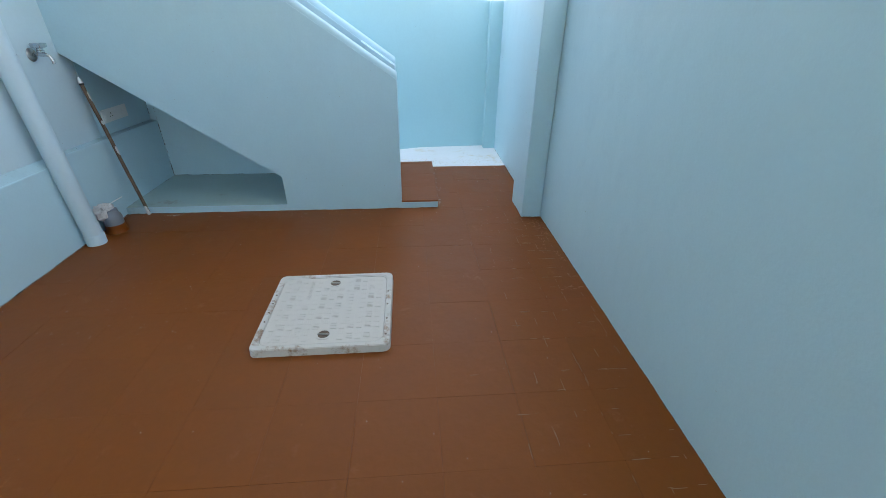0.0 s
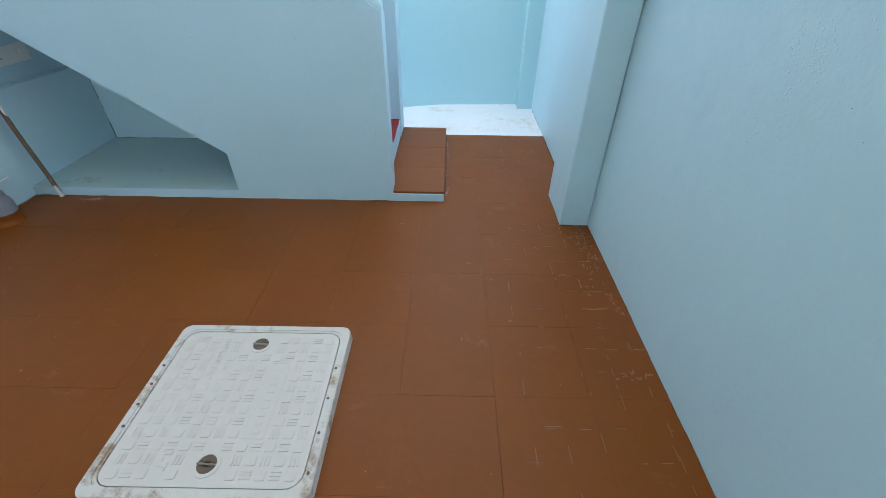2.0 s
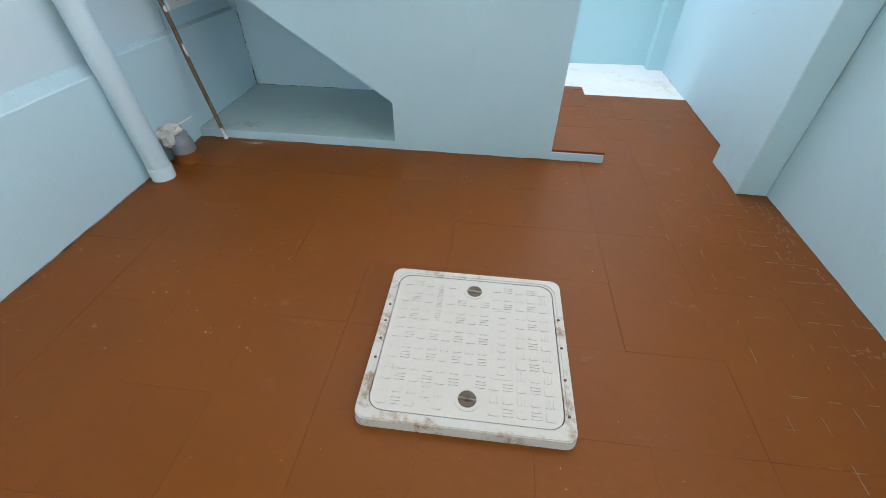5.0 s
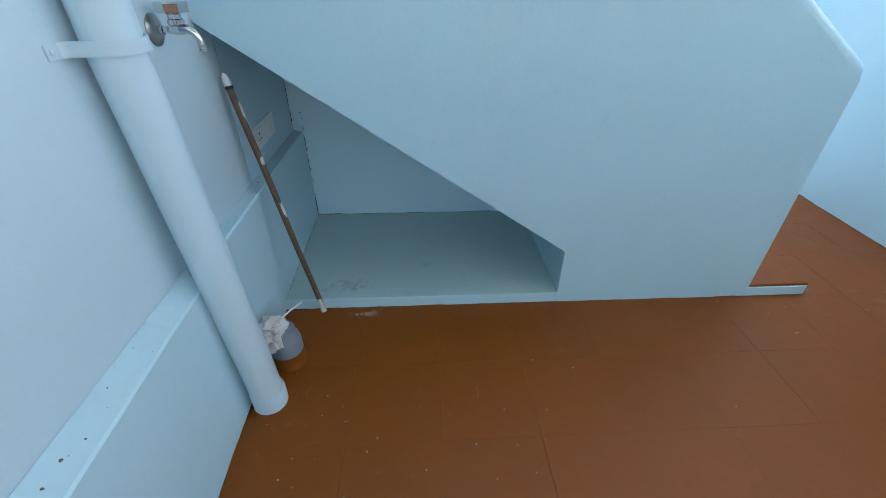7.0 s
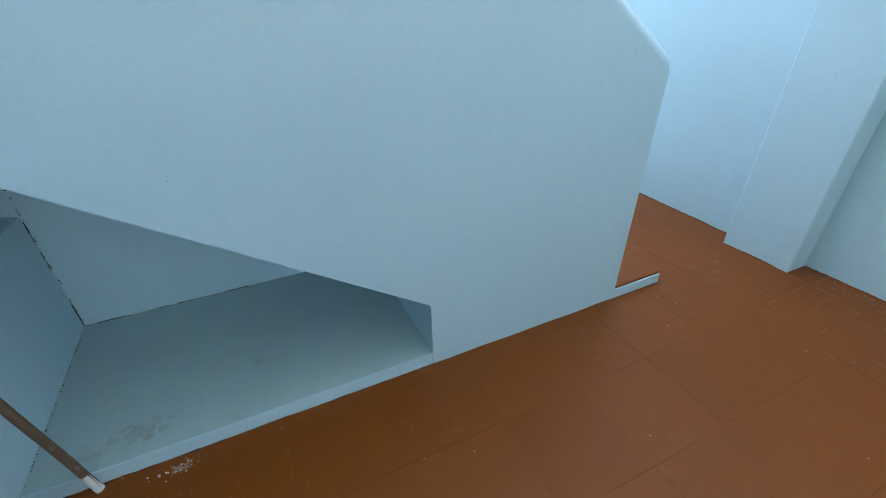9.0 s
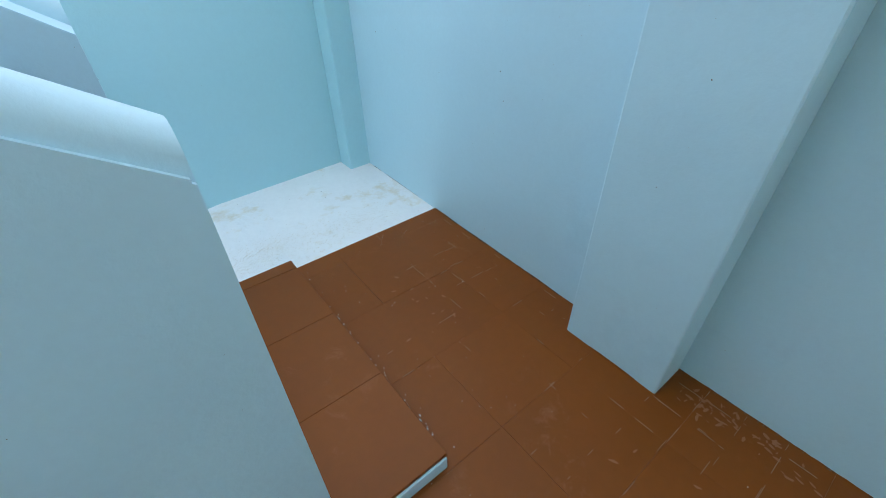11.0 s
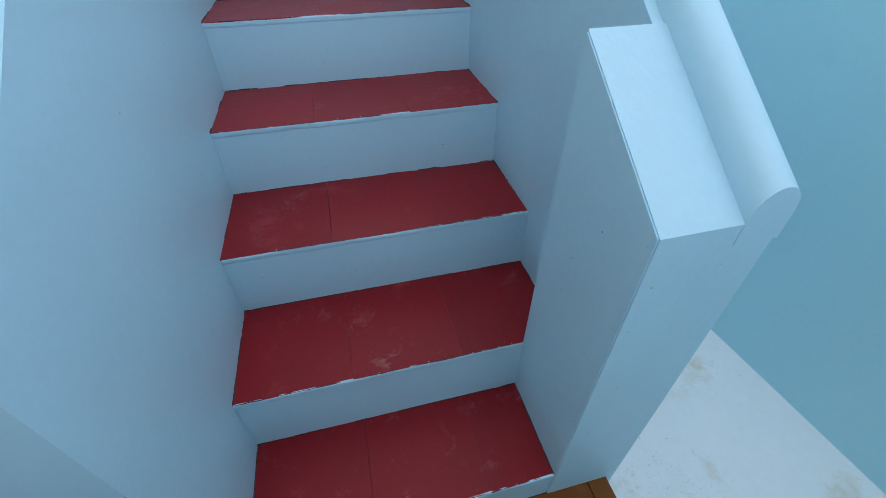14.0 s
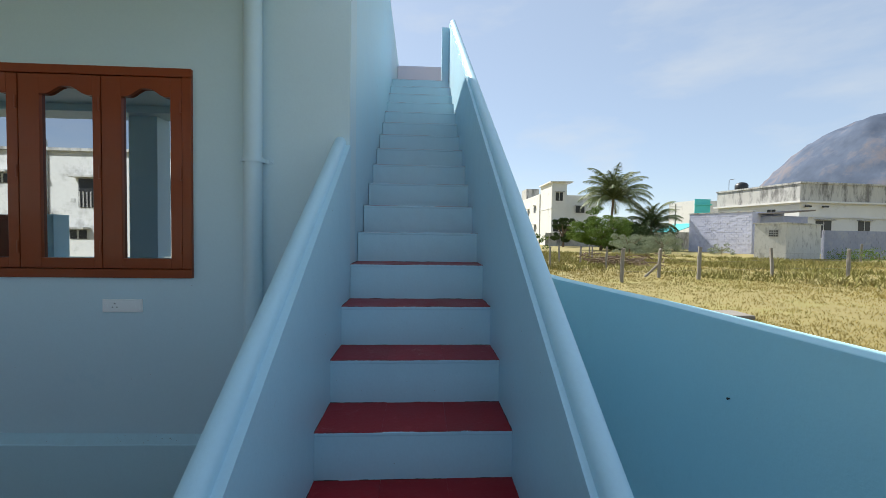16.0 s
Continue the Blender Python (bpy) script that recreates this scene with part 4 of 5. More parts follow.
def building(name, label, origin, along, length, depth, height, material, category="house"):
    """A block house: its front runs from origin along a direction; parts are laid out in (s along, d back, z)."""
    ax = Vector((along[0], along[1], 0)).normalized()
    back = Vector((-ax.y, ax.x, 0))
    if back.dot(Vector((origin[0], origin[1], 0)) - EYE) < 0:
        back = -back
    m = Matrix(((ax.x, back.x, 0, origin[0]), (ax.y, back.y, 0, origin[1]), (0, 0, 1, ZG), (0, 0, 0, 1)))
    th = empty(name, (0, 0, 0), label, category)
    th.matrix_basis = m

    def blk(pname, s0, s1, d0, d1, z0, z1, mt, parent=None, lb=""):
        b = B()
        box(b, s0, s1, d0, d1, z0, z1)
        return part(pname, b, mt, parent or th, lb)
    blk("wall", 0, length, 0, depth, -0.3, height, material)

    def window(s, z, w, h, side=False, hood=True):
        if side:
            fr = blk("window", -0.03, 0.02, s, s + w, z, z + h, M_DARK)
            blk("mullion", -0.06, -0.03, s + w / 2 - 0.04, s + w / 2 + 0.04, z, z + h, M_HB, fr)
            if hood:
                blk("window_hood", -0.55, 0.0, s - 0.2, s + w + 0.2, z + h + 0.05, z + h + 0.16, M_STAIN)
        else:
            fr = blk("window", s, s + w, -0.03, 0.02, z, z + h, M_DARK)
            blk("mullion", s + w / 2 - 0.04, s + w / 2 + 0.04, -0.06, -0.03, z, z + h, M_HB, fr)
            if hood:
                blk("window_hood", s - 0.2, s + w + 0.2, -0.55, 0.0, z + h + 0.05, z + h + 0.16, M_STAIN)
    return th, blk, window


# white three-storey house by the palms
th, blk, window = building("apartment_house", "white three-storey plastered house behind the trees", (-84.0, 27.3), (0.03, 1), 3.1, 9.0, 12.9, M_HB)
blk("roof_edge", -0.4, 4.2, -0.5, 9.0, 12.9, 13.15, M_HB)
blk("rear_block", -0.2, 3.0, 9.0, 34.0, -0.3, 11.4, M_HB)
blk("side_wing", 3.1, 9.6, 0.5, 12.0, -0.3, 10.4, M_HB)
blk("roof_room", 0.2, 3.5, 24.0, 30.0, 11.4, 14.2, M_STAIN)
blk("floor_band", -0.06, 3.16, -0.06, 9.0, 7.6, 7.75, M_HB)
window(0.8, 9.2, 1.5, 1.7)
window(5.0, 6.8, 1.8, 1.4)
window(0.4, 2.9, 2.2, 2.3)
for s, z in ((12.5, 7.4), (19.0, 7.0), (12.0, 3.0), (19.0, 3.0)):
    b = B()
    box(b, -0.26, -0.18, s, s + 1.6, z, z + 1.5)
    part("window", b, M_DARK, th)
    b = B()
    box(b, -0.8, -0.2, s - 0.2, s + 1.8, z + 1.6, z + 1.75)
    part("window_hood", b, M_HB, th)
b = B()
box(b, -2.0, 14.0, -3.2, -3.0, -0.2, 2.6)
part("compound_wall", b, M_STAIN, th)

# lilac block wall shed
th, blk, window = building("block_shed", "shed of lilac-washed blocks with sheet roof", (-57.2, 38.8), (8.2, 2.6), 8.6, 6.0, 5.25, M_LILAC, "shed")
blk("wall_cap", -0.1, 8.7, -0.08, 0.3, 5.25, 5.4, M_STAIN)
blk("lean_to", 8.6, 11.2, 1.5, 6.0, -0.3, 4.7, M_BLUEGREY)
b = B()
n = 60
va = []
for k in range(n + 1):
    s = 8.3 + 3.6 * k / n
    z = 5.0 + 0.05 * math.cos(k * math.pi)
    va.append([b.verts.new((s, d, zz)) for d, zz in ((0.9, z), (0.9, z + 0.06), (6.2, z + 0.5), (6.2, z + 0.44))])
for p, q in zip(va, va[1:]):
    for k in range(4):
        b.faces.new((p[k], p[(k + 1) % 4], q[(k + 1) % 4], q[k]))
part("sheet_roof", b, M_SHEET, th, "grey corrugated sheet roof")
brng = random.Random(4)
b = B()
for row in range(17):
    for col in range(19):
        if brng.random() < 0.96:
            s0 = col * 0.61 + (0.3 if row % 2 else 0.0)
            if s0 + 0.6 < 8.6:
                box(b, s0 + 0.02, s0 + 0.59, -0.012 - brng.random() * 0.022, 0.0, row * 0.30 + 0.012, row * 0.30 + 0.288)
tagged(part("block", b, M_LILAC, th, "courses of rough painted blocks"), kind="stuff")

# white-washed tank room
th, blk, window = building("tank_room", "stained white-washed low outbuilding in the field", (-38.65, 33.1), (0.905, 0.424), 2.6, 7.0, 3.35, M_WASH, "outbuilding")
blk("roof_slab", -0.1, 2.7, -0.1, 7.1, 3.35, 3.46, M_STAIN)
vent = blk("vent", 1.2, 2.0, -0.04, 0.02, 2.1, 2.8, M_STAIN)
for i in range(4):
    for j in range(3):
        blk("vent_hole", 1.25 + i * 0.19, 1.38 + i * 0.19, -0.06, -0.03, 2.16 + j * 0.21, 2.30 + j * 0.21, M_DARK, vent)

# blue-grey compound wall
b = B()
pa, pb = Vector((-39.4, 40.9, 0)), Vector((-42.0, 58.0, 0))
dv = (pb - pa).normalized()
nv = Vector((-dv.y, dv.x, 0)) * 0.12
prism(b, [tuple((pa + nv).to_2d()), tuple((pb + nv).to_2d()), tuple((pb - nv).to_2d()), tuple((pa - nv).to_2d())], "z", ZG - 0.3, 2.75)
for row in range(9):
    for col in range(27):
        if brng.random() < 0.95:
            p = pa + dv * (col * 0.62 + (0.3 if row % 2 else 0))
            q = p + dv * 0.58
            o = nv * (1.10 + brng.random() * 0.16) * (1 if nv.x > 0 else -1)
            z = ZG + row * 0.31
            prism(b, [tuple(p.to_2d()), tuple(q.to_2d()), tuple((q + o).to_2d()), tuple((p + o).to_2d())], "z", z + 0.02, z + 0.28)
tagged(part("field_wall", b, M_BLUEGREY), "blue-grey washed block wall across the field", "wall")

# large white house with stained parapet
th, blk, window = building("white_house", "large white flat-roofed house with stained parapet", (-54.5, 52.6), (-0.10, 1.0), 22.0, 14.0, 7.0, M_HB)
blk("cornice", -0.5, 22.5, -0.5, 14.5, 7.0, 7.25, M_HB)
blk("parapet", -0.2, 22.2, -0.2, 14.0, 7.25, 9.6, M_STAIN)
blk("parapet_cap", -0.35, 22.3, -0.35, 14.1, 9.6, 9.85, M_STAIN)
window(2.7, 2.2, 2.6, 2.4)
window(9.8, 2.2, 2.0, 2.4)
blk("string_course", -0.02, 22.0, -0.25, 0.0, 5.0, 5.12, M_HB)
for s in (0.6, 3.4):
    blk("spout", s, s + 1.0, -0.36, -0.2, 6.4, 6.62, M_DARK)
window(3.5, 5.9, 1.3, 0.35, True, False)
b = B()
lathe(b, [(0.9, 0.0), (0.95, 0.2), (0.95, 0.8), (0.7, 1.15), (0.3, 1.3)], 20, Matrix.Translation((1.5, 11.0, 9.85)))
part("water_tank", b, M_DARK, th, "black plastic water tank", True)
b = B()
tube(b, [(1.5, 13.5, 9.8), (1.5, 13.5, 11.9), (2.4, 13.5, 12.0)], 0.05, 6)
part("antenna", b, M_SHEET, th)

# turquoise-fronted house
th, blk, window = building("turquoise_house", "distant house with turquoise parapet front", (-86.0, 59.0), (-0.1, 1.0), 8.5, 8.0, 10.0, M_HB)
blk("front_panel", -0.1, 3.6, -0.1, -0.005, 7.3, 10.3, M_CYAN)
blk("roof_band", -0.3, 3.8, -0.4, -0.105, 9.0, 9.3, M_CYAN)
window(0.6, 7.5, 2.2, 0.9, False, False)
# hut with green roof
th, blk, window = building("green_roof_hut", "small hut with green sheet roof", (-68.0, 43.5), (-0.2, 1.0), 4.0, 5.0, 2.9, M_STAIN, "hut")
b = B()
prism(b, [(-0.5, 2.9), (4.5, 4.4), (4.5, 4.5), (-0.5, 3.0)], "y", -0.6, 5.0)
part("roof", b, M_CYAN, th, "green sheet roof")
# electric pole
pole = empty("utility_pole", (-72.0, 46.0, ZG), "thin concrete electric pole with cross arm", "pole")
b = B()
lathe(b, [(0.16, 0.0), (0.10, 8.0)], 10)
part("shaft", b, M_BARK, pole)
b = B()
box(b, -0.05, 0.05, -1.1, 1.1, 7.4, 7.5)
box(b, -0.05, 0.05, -0.7, 0.7, 6.9, 7.0)
part("cross_arm", b, M_BARK, pole)


# ---- plants ----
def leaves(b, centre, spread, count, size, r, shell=0.55):
    """Many small leaf quads in an uneven cloud."""
    for _ in range(count):
        d = Vector((r.gauss(0, 1), r.gauss(0, 1), r.gauss(0, 1))).normalized()
        k = shell + (1 - shell) * r.random()
        p = Vector((d.x * spread[0] * k, d.y * spread[1] * k, d.z * spread[2] * k)) + Vector(centre)
        q = Euler((r.uniform(0, 6.3), r.uniform(0, 6.3), r.uniform(0, 6.3))).to_matrix()
        s = size * r.uniform(0.6, 1.3)
        b.faces.new([b.verts.new(p + q @ Vector(c)) for c in ((-s, 0, 0), (0, -s * 0.45, 0), (s, 0, 0), (0, s * 0.45, 0))])


def tree(name, label, x, y, height, width, mt, seed, clumps=26, per=150, size=0.16, low=0.25, flat=0.5, category="tree"):
    r = random.Random(seed)
    th = empty(name, (x, y, ZG), label, category)
    b = B()
    tube(b, [(0, 0, -0.1), (0.1, 0.05, height * 0.2), (0.0, 0.1, height * 0.5)], 0.2, 8, [0.035 * height, 0.028 * height, 0.018 * height])
    for k in range(6):
        a = k * 1.05 + r.random()
        tube(b, [(0, 0, height * 0.25), (math.cos(a) * width * 0.2, math.sin(a) * width * 0.2, height * 0.5), (math.cos(a) * width * 0.38, math.sin(a) * width * 0.38, height * r.uniform(0.6, 0.85))], 0.1, 6, [0.018 * height, 0.012 * height, 0.004 * height])
    part("trunk", b, M_DRYWOOD, th)
    b = B()
    for k in range(clumps):
        a, rad = r.uniform(0, 6.283), width * 0.45 * math.sqrt(r.random())
        top = low + (1 - low) * (1 - (rad / (width * 0.5)) ** 2 * 0.6)
        z = height * r.uniform(low, top) - 0.03 * height
        s = width * r.uniform(0.07, 0.14)
        leaves(b, (rad * math.cos(a), rad * math.sin(a), z), (s * 1.2, s * 1.2, s * flat), per, size, r)
    part("crown", b, mt, th)
    return th


def palm(name, label, x, y, trunk_h, frond_len, count, seed, lean=0.0):
    r = random.Random(seed)
    th = empty(name, (x, y, ZG), label, "tree")
    b = B()
    top = Vector((lean, lean * 0.5, trunk_h))
    tube(b, [(0, 0, -0.2), (lean * 0.3, lean * 0.1, trunk_h * 0.5), tuple(top)], 0.2, 10, [0.28, 0.2, 0.16])
    part("trunk", b, M_DRYWOOD, th)
    for k in range(count):
        a = 2.399 * k + r.uniform(-0.2, 0.2)
        el = radians(88 - 84 * (k / count) + r.uniform(-8, 8))
        ln = frond_len * r.uniform(0.8, 1.1)
        b = B()
        pts = []
        for s in range(9):
            u = s / 8
            e = el - u * u * radians(75)
            step_v = Vector((math.cos(a) * math.cos(e), math.sin(a) * math.cos(e), math.sin(e))) * ln / 8
            pts.append((pts[-1] if pts else top.copy()) + (step_v if pts else Vector()))
        tube(b, pts, 0.03, 4, [0.05 * (1 - 0.09 * s) for s in range(9)])
        side = Vector((-math.sin(a), math.cos(a), 0))
        for s in range(64):
            u = 0.10 + 0.90 * s / 63
            f = u * 8
            i = min(int(f), 7)
            p = pts[i].lerp(pts[i + 1], f - i)
            d = (pts[i + 1] - pts[i]).normalized()
            w = ln * 0.24 * math.sin(math.pi * min(1, u * 0.85 + 0.12)) ** 0.7
            for sg in (-1, 1):
                t = p + side * sg * w * 0.75 + d * w * 0.5 + Vector((0, 0, -w * r.uniform(0.35, 0.8)))
                b.faces.new([b.verts.new(v) for v in (p - d * 0.045, t, p + d * 0.05)])
        part("frond", b, M_PALM, th)
    return th


palm("coconut_palm", "tall coconut palm with ragged drooping fronds", -66.5, 31.6, 8.0, 6.6, 46, 1, 0.4)
palm("coconut_palm", "smaller coconut palm with drooping fronds", -62.0, 36.2, 3.8, 5.0, 24, 2, -0.3)
tree("field_tree", "broad bright green thorny tree in the field", -57.0, 25.9, 6.4, 8.6, M_LEAF, 3, 80, 520, 0.085, 0.16, 0.42)
tree("field_tree", "small dark green tree beside the white house", -74.0, 26.4, 6.4, 4.6, M_LEAF2, 4, 30, 420, 0.11, 0.2, 0.8)
tree("field_tree", "dark green tree in shade behind the palms", -61.0, 33.2, 5.0, 11.0, M_LEAF2, 5, 70, 420, 0.12, 0.03, 0.7)
tree("shrub", "pale dusty flowering shrub in the field", -46.5, 24.6, 2.9, 4.6, M_PALE, 6, 30, 240, 0.07, 0.05, 0.9, "shrub")
tree("shrub", "pale dusty flowering shrub in the field", -48.5, 29.6, 2.7, 4.8, M_PALE, 7, 30, 240, 0.07, 0.05, 0.9, "shrub")
tree("shrub", "low green shrub against the block wall", -47.0, 36.0, 1.5, 3.0, M_PALE, 8, 12, 80, 0.08, 0.05, 0.9, "shrub")
tree("shrub", "low green weeds by the field wall", -33.5, 40.0, 1.3, 6.5, M_LEAF, 9, 24, 80, 0.07, 0.02, 0.7, "shrub")
tree("shrub", "low green shrub by the compound wall", -60.0, 17.6, 2.4, 4.0, M_LEAF, 10, 14, 90, 0.12, 0.05, 0.8, "shrub")

# fence posts
b = B()
rings = []
for k in range(11):
    z = -0.2 + 1.56 * k / 10
    ring_k = []
    for x, y in rounded(0.15, 0.12, 0.03, 2):
        v = Vector((x, y, z))
        w = 1.0 + 0.30 * noise.noise(Vector((x * 9, y * 9, z * 3.4))) - 0.06 * k / 10
        ring_k.append(b.verts.new((x * w + 0.02 * noise.noise(Vector((0, 3, z * 1.7))), y * w, z + (0.06 * noise.noise(v * 9.0) if k == 10 else 0.0))))
    rings.append(ring_k)
for p, q in zip(rings, rings[1:]):
    for k in range(len(p)):
        b.faces.new((p[k], p[(k + 1) % len(p)], q[(k + 1) % len(p)], q[k]))
b.faces.new(rings[-1])
me_post = mesh_of("fence_post", b, M_BARK)
prng = random.Random(12)
for x, y, h in ((-24.8, 8.5, 0.9), (-29.5, 10.7, 0.9), (-27.8, 11.6, 0.9), (-33.0, 14.6, 0.85), (-36.0, 15.6, 0.85), (-23.4, 11.4, 0.95), (-16.2, 8.8, 1.03), (-18.3, 11.6, 0.98), (-17.4, 12.9, 1.08), (-19.3, 18.0, 1.03), (-19.6, 22.3, 1.04), (-34.6, 39.7, 1.15)):
    ob = new("fence_post", me_post)
    ob.location, ob.scale = (x, y, ZG), (0.95 * h, h, h)
    ob.rotation_euler = (radians(prng.uniform(-3, 3)), radians(prng.uniform(-3, 3)), prng.uniform(0, 3))
    tagged(ob, "rough grey granite fence post in the field", "post", "field fence posts")
b = B()
tube(b, [(-18.6, 11.1, ZG), (-18.3, 11.6, 0.55)], 0.06, 7)
tagged(part("post_brace", b, M_BARK), "leaning stone brace against a fence post", "post")
# wires between the near posts
row = [(-16.2, 8.8), (-17.4, 12.9), (-19.3, 18.0), (-19.6, 22.3)]
b = B()
for hz in (0.35, 0.75, 1.1):
    for p, q in zip(row, row[1:]):
        tube(b, [(p[0], p[1], hz), ((p[0] + q[0]) / 2, (p[1] + q[1]) / 2, hz - 0.05), (q[0], q[1], hz)], 0.004, 4)
tagged(part("fence_wire", b, M_SHEET), "thin rusty fence wire", "wire", kind="stuff")
# heap of cut branches
b = B()
hr = random.Random(21)
for k in range(90):
    c = Vector((-26.8 + hr.gauss(0, 0.5), 13.6 + hr.gauss(0, 1.3), ZG + abs(hr.gauss(0.25, 0.22))))
    d = Vector((hr.uniform(-1, 1), hr.uniform(-1, 1), hr.uniform(-0.25, 0.35))).normalized() * hr.uniform(0.3, 1.0)
    tube(b, [c - d, c + Vector((0, 0, 0.06)), c + d], 0.03, 5, [0.045, 0.035, 0.015])
tagged(part("brush_heap", b, M_DRYWOOD), "heap of dry cut branches in the grass", "branches", kind="stuff")
# flat stone in the grass
b = B()
box(b, -9.3, -8.6, 6.9, 8.2, ZG, ZG + 0.10, 0.02)
tagged(part("stone_slab", b, M_BARK), "flat grey stone slab lying in the grass", "stone")

# grass tufts
b = B()
gr = random.Random(31)
for k in range(16000):
    dist = 8 + 40 * gr.random() ** 1.3
    a = gr.uniform(math.radians(14), math.radians(54))
    x, y = -dist * math.cos(a), dist * math.sin(a)
    if y < 2.2:
        continue
    thick = noise.noise(Vector((x * 0.12, y * 0.12, 0)))
    if thick < gr.uniform(-0.6, 0.15):
        continue
    h = gr.uniform(0.025, 0.065) * (1 + 1.2 * max(0, thick)) * (1 + dist / 70)
    for _ in range(5):
        px, py = x + gr.gauss(0, 0.10), y + gr.gauss(0, 0.10)
        la, ww = gr.uniform(0, 6.283), 0.005 + dist * 0.0004
        dx, dy = math.cos(la) * ww, math.sin(la) * ww
        tx, ty = px + gr.gauss(0, h * 0.5), py + gr.gauss(0, h * 0.5)
        b.faces.new([b.verts.new(v) for v in ((px - dx, py - dy, ZG), (px + dx, py + dy, ZG), (tx, ty, ZG + h))])
tagged(part("grass_tufts", b, M_GRASS), "uneven tufts of dry yellow and green grass", "grass", kind="stuff")

# tall weeds in front of the sheds and along the far edge of the field
b = B()
for k in range(5200):
    a = gr.uniform(math.radians(16), math.radians(55))
    dist = gr.uniform(34, 52) if gr.random() < 0.75 else gr.uniform(24, 36)
    x, y = -dist * math.cos(a) * 0.95, dist * math.sin(a) * 0.95
    if noise.noise(Vector((x * 0.15, y * 0.15, 3))) < gr.uniform(-0.45, 0.35):
        continue
    h = gr.uniform(0.10, 0.36)
    for _ in range(5):
        px, py = x + gr.gauss(0, 0.2), y + gr.gauss(0, 0.2)
        la = gr.uniform(0, 6.283)
        dx, dy = math.cos(la) * 0.035, math.sin(la) * 0.035
        tx, ty = px + gr.gauss(0, 0.15), py + gr.gauss(0, 0.15)
        b.faces.new([b.verts.new(v) for v in ((px - dx, py - dy, ZG), (px + dx, py + dy, ZG), (tx, ty, ZG + h))])
tagged(part("weeds", b, mat("olive_weeds", (0.27, 0.25, 0.085), 0.9, spec=0.1, vary=0.4, scale=0.3, fine=3, bump=0.0, dirt=(0.28, 0.23, 0.10), dirt_scale=0.4, dirt_at=0.5)), "tall olive weeds along the edge of the field", "weeds", kind="stuff")

# ---- neighbour's house across the lane, seen in the window glass ----
th, blk, window = building("neighbour_house", "weathered grey-white two-storey plastered house", (20.0, -11.5), (0.0, -1.0), 22.0, 8.0, 6.2, mat("weathered_white_plaster", (0.62, 0.61, 0.58), 0.85, vary=0.12, scale=0.6, fine=5, dirt=(0.40, 0.39, 0.37), dirt_scale=0.9, dirt_at=0.52))
blk("roof_cap", -0.2, 22.2, -0.25, 8.2, 6.2, 6.35, M_STAIN)
for ws, wz, ww, wh in ((1.0, 3.1, 1.4, 1.6), (5.2, 3.1, 1.8, 1.6), (8.9, 4.3, 0.6, 0.5), (6.6, 1.35, 0.9, 0.5), (10.6, 4.4, 0.8, 0.5), (13.6, 3.1, 1.6, 1.6), (15.2, 1.35, 0.9, 0.5), (18.0, 3.1, 1.6, 1.6)):
    window(ws, wz, ww, wh)
    if wh > 1:
        for q in range(9):
            blk("grille_bar", ws + ww * (q + 0.5) / 9 - 0.02, ws + ww * (q + 0.5) / 9 + 0.02, -0.10, -0.062, wz, wz + wh * 0.55, M_STAIN)
for ws, wz in ((7.2, 3.4), (8.4, 2.6), (6.3, 1.9), (11.2, 3.6)):
    blk("vent_hole", ws, ws + 0.22, -0.03, 0.02, wz, wz + 0.2, M_STAIN)
blk("drain", 8.6, 8.75, -0.15, -0.03, 0.0, 6.8, M_STAIN)
# lane in front of it
b = B()
prism(b, [(2.0, -40), (9.5, -40), (9.5, 40), (2.0, 40)], "z", ZG - 0.1, ZG + 0.03)
tagged(part("road", b, mat("dusty_lane", (0.30, 0.26, 0.21), 0.95, vary=0.15, scale=0.5, fine=8, bump=0.4)), "dusty unpaved lane", "road", kind="structure")

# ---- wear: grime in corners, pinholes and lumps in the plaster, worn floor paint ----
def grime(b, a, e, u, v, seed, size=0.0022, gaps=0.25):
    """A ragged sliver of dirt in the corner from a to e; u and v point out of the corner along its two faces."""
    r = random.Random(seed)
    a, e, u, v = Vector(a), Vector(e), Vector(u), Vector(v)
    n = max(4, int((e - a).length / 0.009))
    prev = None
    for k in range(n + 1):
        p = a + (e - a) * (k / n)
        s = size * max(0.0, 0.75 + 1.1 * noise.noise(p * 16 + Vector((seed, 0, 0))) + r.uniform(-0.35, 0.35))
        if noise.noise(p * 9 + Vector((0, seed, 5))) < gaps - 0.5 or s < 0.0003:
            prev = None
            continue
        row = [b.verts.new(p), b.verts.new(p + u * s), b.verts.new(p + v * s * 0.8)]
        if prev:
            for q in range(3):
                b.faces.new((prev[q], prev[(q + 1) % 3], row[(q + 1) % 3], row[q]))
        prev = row


